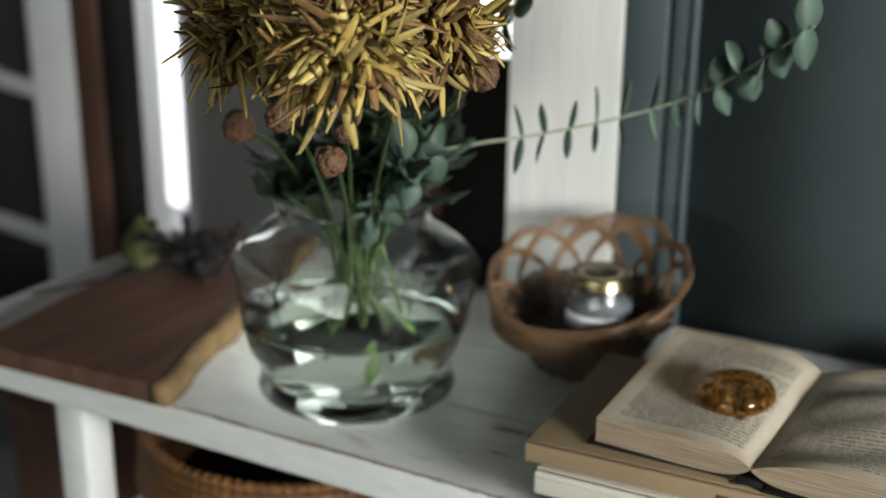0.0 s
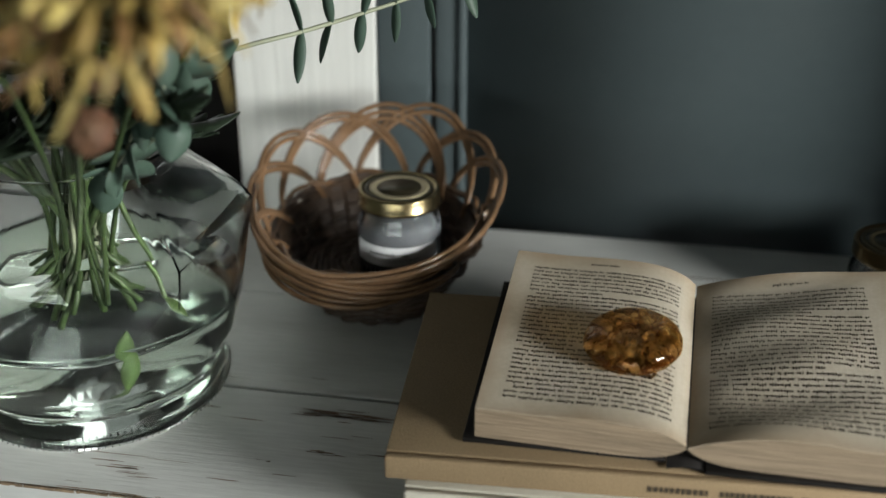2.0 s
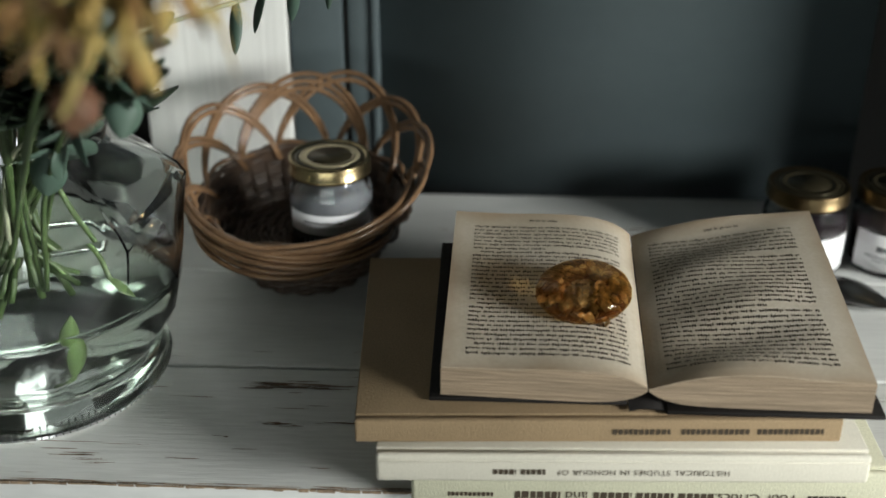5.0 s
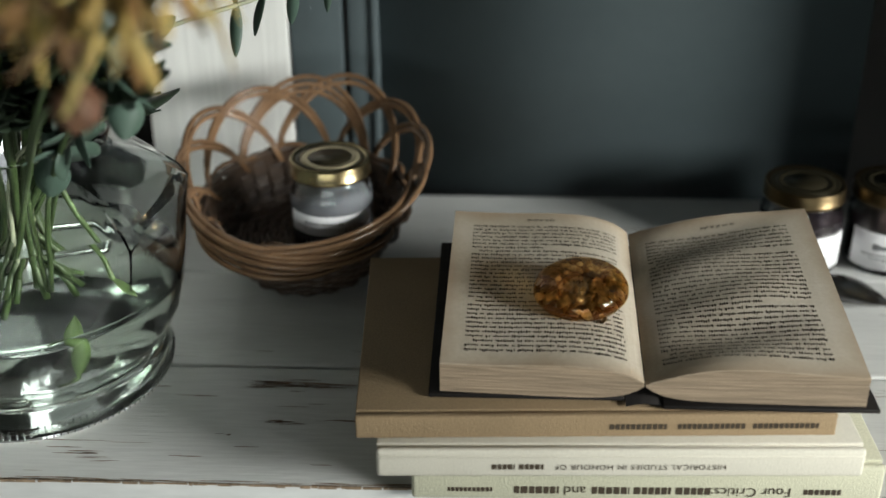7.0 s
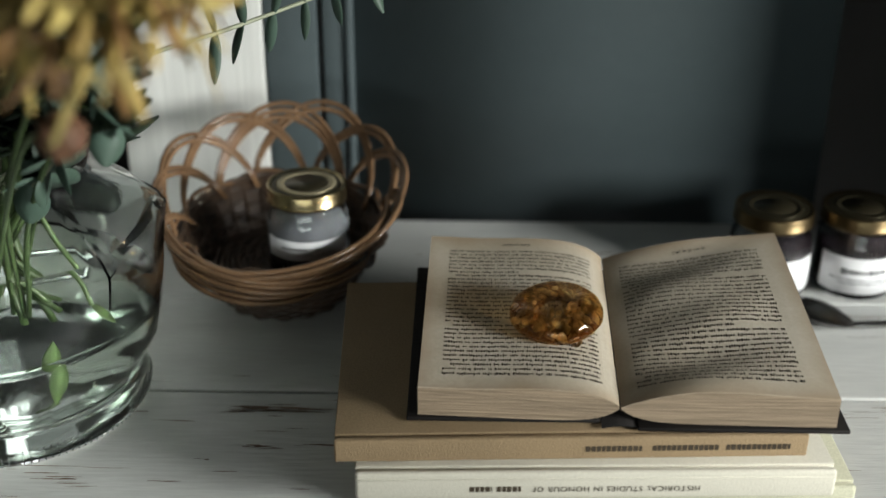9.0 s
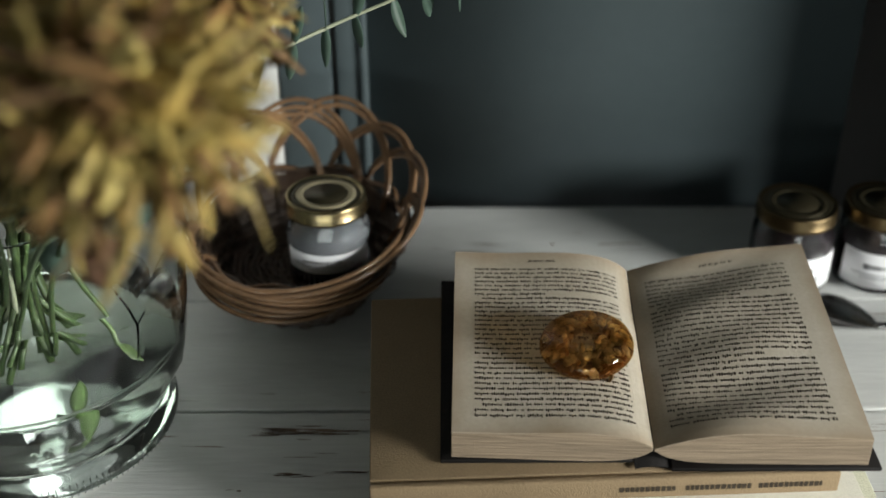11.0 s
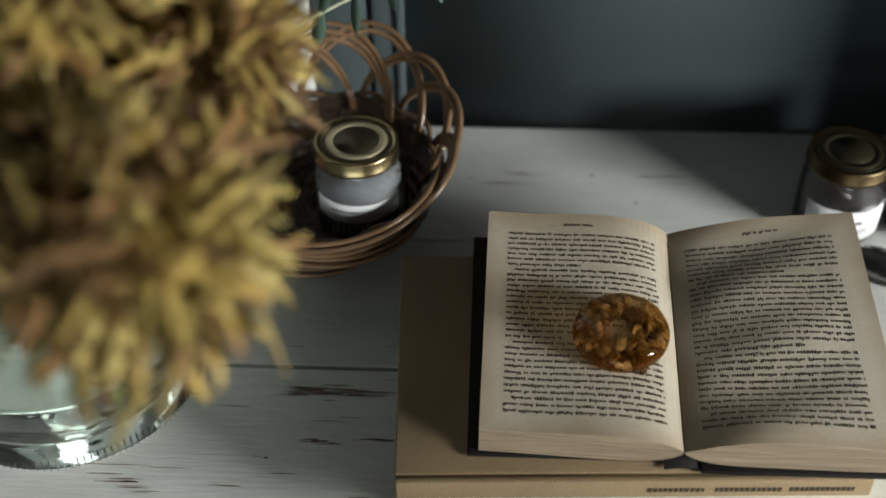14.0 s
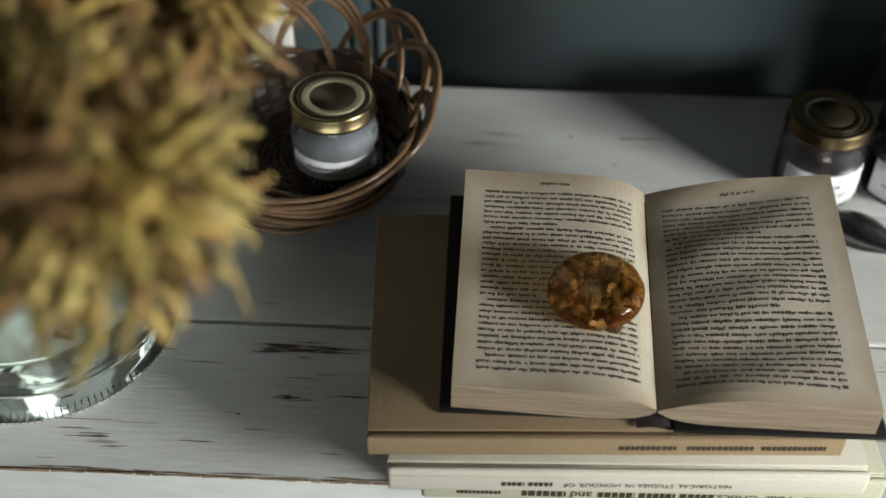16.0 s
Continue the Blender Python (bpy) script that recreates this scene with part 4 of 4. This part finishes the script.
# ---- amber paperweight ----
amber = thing("paperweight", "round amber resin paperweight with gold flakes on the open page", "paperweight", pose(0.1185, 0.0825, 0.0779, 3, -3, 0))
dome = [(0, 0), (0.019, 0.0), (0.0235, 0.0015), (0.0262, 0.0055), (0.0262, 0.0085), (0.0245, 0.0125), (0.0205, 0.0158), (0.014, 0.0178), (0.007, 0.0186), (0, 0.0188)]
o = part("dome", lathe(dome, 56), AMBER, amber)
rng = random.Random(31)
bm = bmesh.new()
for k in range(120):
    a, rr = rng.uniform(0, 6.28), 0.0215 * math.sqrt(rng.uniform(0.14, 1.0))
    z = rng.uniform(0.0045, 0.0130) - 0.0045 * (rr / 0.0235) ** 2
    d = Vector((rng.gauss(0, 1), rng.gauss(0, 1), rng.gauss(0, 0.25))).normalized()
    blade(bm, (rr * math.cos(a), rr * math.sin(a), z), d, d.orthogonal(), rng.uniform(0.003, 0.0072), rng.uniform(0.0026, 0.0062), cup=0.3, n=3, thick=0.0001)
part("base_layer", lathe([(0.0078, 0.0012), (0.0082, 0.0008), (0.0190, 0.0008), (0.0232, 0.0032), (0.0228, 0.0042), (0.0150, 0.0032), (0.0085, 0.0018), (0.0078, 0.0012)], 48), RESIN, amber, "mottled orange brown base layer")
tagged(part("flakes", bm, FLAKE, amber, "gold and brown flakes set in resin"), kind="stuff")

# ---- walnut board and dried flowers ----
board = thing("wooden_board", "dark walnut board with a pale live edge lying on the bench", "board", pose(0, 0, 0.0003))
FRb, BRb, BLb, FLb = Vector((-0.327, 0.006)), Vector((-0.432, 0.372)), Vector((-0.568, 0.360)), Vector((-0.525, -0.004))
bm, be = bmesh.new(), bmesh.new()
n = 24
rng = random.Random(3)
prev = None
prevb = None
for i in range(n + 1):
    t = i / n
    r = FRb.lerp(BRb, t) + Vector((0.006 * noise.noise(Vector((t * 6, 0, 0))), 0))
    l = FLb.lerp(BLb, t)
    row = [bm.verts.new((l.x, l.y, 0)), bm.verts.new((l.x, l.y, 0.018)), bm.verts.new((r.x - 0.012, r.y, 0.018)), bm.verts.new((r.x - 0.012, r.y, 0))]
    k = 0.006 + 0.005 * noise.noise(Vector((t * 9, 3, 0)))
    rowb = [be.verts.new((r.x - 0.0118, r.y, 0)), be.verts.new((r.x - 0.0118, r.y, 0.0176)), be.verts.new((r.x + 0.2 * k, r.y, 0.0165)), be.verts.new((r.x + k, r.y, 0.008)), be.verts.new((r.x + k * 1.2, r.y, 0.0))]
    for vb, cur, old in ((bm, row, prev), (be, rowb, prevb)):
        if old:
            m_ = len(cur)
            for q in range(m_):
                vb.faces.new((old[q], old[(q + 1) % m_], cur[(q + 1) % m_], cur[q]))
        if i in (0, n):
            vb.faces.new(cur)
    prev, prevb = row, rowb
part("slab", bm, BROWN, board, "", False)
part("live_edge", be, BARK, board, "pale rough live edge")

dried = thing("dried_flower", "withered dark flower with a curled olive leaf on the board", "dried flower", Matrix.Translation((-0.492, 0.235, 0.0186)) @ Matrix.Scale(1.35, 4))
bm = bmesh.new()
blade(bm, (-0.025, -0.02, 0.001), (-0.35, 0.35, 0.75), (1, 0.6, 0.1), 0.048, 0.036, cup=0.7, curl=0.3, n=8)
part("leaf", bm, DRIED, dried, "curled olive green leaf")
bm = bmesh.new()
rng = random.Random(9)
for k in range(70):
    a, l = rng.uniform(0, 6.28), rng.uniform(-0.2, 1.2)
    d = Vector((math.cos(a) * math.cos(l), math.sin(a) * math.cos(l), math.sin(l)))
    blade(bm, Vector((0.010 + rng.gauss(0, 0.016), rng.gauss(0, 0.010), 0.010 + abs(rng.gauss(0, 0.008)))), d, d.orthogonal(), rng.uniform(0.008, 0.018), rng.uniform(0.004, 0.008), cup=0.5, curl=rng.uniform(-0.5, 0.5), n=4)
for q in ((0.004, 0.0, 0.012, 0.012), (0.022, 0.006, 0.011, 0.011), (0.030, -0.010, 0.010, 0.010), (0.012, 0.012, 0.017, 0.011)):
    blob(bm, q[:3], q[3], 0.9, int(q[0] * 1e4), 0.6, 3)
tagged(part("petals", bm, DRIEDDARK, dried, "crumpled blackened petals"), kind="stuff")
bm = bmesh.new()
tube(bm, spline([(0.005, 0, 0.006), (-0.03, -0.05, 0.003), (-0.055, -0.10, 0.002)]), 0.0014, 6)
part("stem", bm, DRIEDDARK, dried)

# ---- coiled tray on the lower shelf ----
tray = thing("coiled_tray", "round coiled brown rattan tray on the lower shelf", "tray", pose(-0.315, 0.182, -0.1398))
for k in range(9):
    r0 = 0.150 - 0.0005 * k if k > 3 else 0.12 + 0.01 * k
    z = 0.0055 + (0.0 if k < 3 else 0.0095 * (k - 2))
    bm = bmesh.new()
    tube(bm, [(r0 * math.cos(t), r0 * math.sin(t), z) for t in [2 * math.pi * i / 64 for i in range(64)]], 0.0052, 7, True)
    for i in range(90):
        t = 2 * math.pi * i / 90
        tube(bm, [((r0 + 0.0058 * math.cos(q)) * math.cos(t + 0.02 * q / 6), (r0 + 0.0058 * math.cos(q)) * math.sin(t + 0.02 * q / 6), z + 0.0058 * math.sin(q)) for q in (-0.6, 0.3, 1.2, 2.1, 3.0)], 0.0012, 4)
    part("coil", bm, COIL, tray)
part("tray_floor", lathe([(0, 0.0), (0.125, 0.0), (0.125, 0.004), (0, 0.004)], 48), DARKCANE, tray)

# ---- background of the far room ----
def post_thing(name, label, category, x0, x1, y0, y1, z0, z1, material, rz=0.0):
    t = thing(name, label, category, pose((x0 + x1) / 2, (y0 + y1) / 2, z0, 0, 0, rz))
    w, d, h = (x1 - x0) / 2, (y1 - y0) / 2, z1 - z0
    part("post", box(-w, w, -d, d, 0.0, h, 0.004), material, t)
    return t


wood_post = post_thing("wooden_post", "dark brown upright wooden post standing behind the bench", "post", -0.975, -0.925, 0.58, 0.62, -0.75, 1.5, POSTWOOD)
part("edge_strip", box(0.0262, 0.064, -0.018, 0.018, 0.0, 2.25, 0.003), BLACK, wood_post)

chair = thing("chair", "white painted wooden chair with curved back rails", "chair", pose(-1.45, 1.02, -0.75, 0, 0, 28))
part("stile", box(-0.058, 0.058, -0.02, 0.02, 0.0, 0.95, 0.008), WHITEPAINT, chair)
part("stile", box(-0.545, -0.455, -0.02, 0.02, 0.0, 0.95, 0.008), WHITEPAINT, chair)
for z in (0.72, 0.42):
    bm = bmesh.new()
    tube(bm, spline([(-0.46, 0, z), (-0.25, 0.05, z + 0.035), (-0.04, 0, z)]), 0.018, 8)
    part("back_rail", bm, WHITEPAINT, chair)
part("seat", box(-0.53, 0.03, 0.022, 0.45, 0.20, 0.23, 0.01), BLACK, chair, "dark low seat")
for x in (-0.5, -0.02):
    part("leg", box(x - 0.02, x + 0.02, 0.40, 0.44, 0.0, 0.199, 0.004), WHITEPAINT, chair)

cabinet = thing("dark_cabinet", "dark wooden cabinet standing against the far wall", "cabinet", pose(-2.42, 1.36, -0.75))
part("body", box(-0.45, 0.32, -0.2, 0.22, 0.0, 1.6, 0.006), BLACK, cabinet)
part("door", box(-0.44, -0.07, -0.218, -0.202, 0.05, 1.55, 0.004), BLACK, cabinet)
part("door", box(-0.06, 0.31, -0.218, -0.202, 0.05, 1.55, 0.004), BLACK, cabinet)

rest = thing("chair", "dark wooden chair back with a brown edge behind the bench", "chair", pose(-0.30, 0.52, -0.75))
part("panel", box(-0.045, 0.06, 0.0, 0.03, 0.0, 0.96, 0.006), BLACK, rest)
part("stile", box(-0.068, -0.046, -0.005, 0.03, 0.0, 0.98, 0.005), POSTWOOD, rest)

crate = thing("wooden_box", "tall red-brown wooden box on the floor", "box", pose(-0.80, 0.36, -0.75))
part("body", box(-0.045, 0.045, -0.07, 0.07, 0.0, 0.50, 0.005), POSTWOOD, crate)
part("lid", box(-0.05, 0.05, -0.075, 0.075, 0.5002, 0.515, 0.004), POSTWOOD, crate)
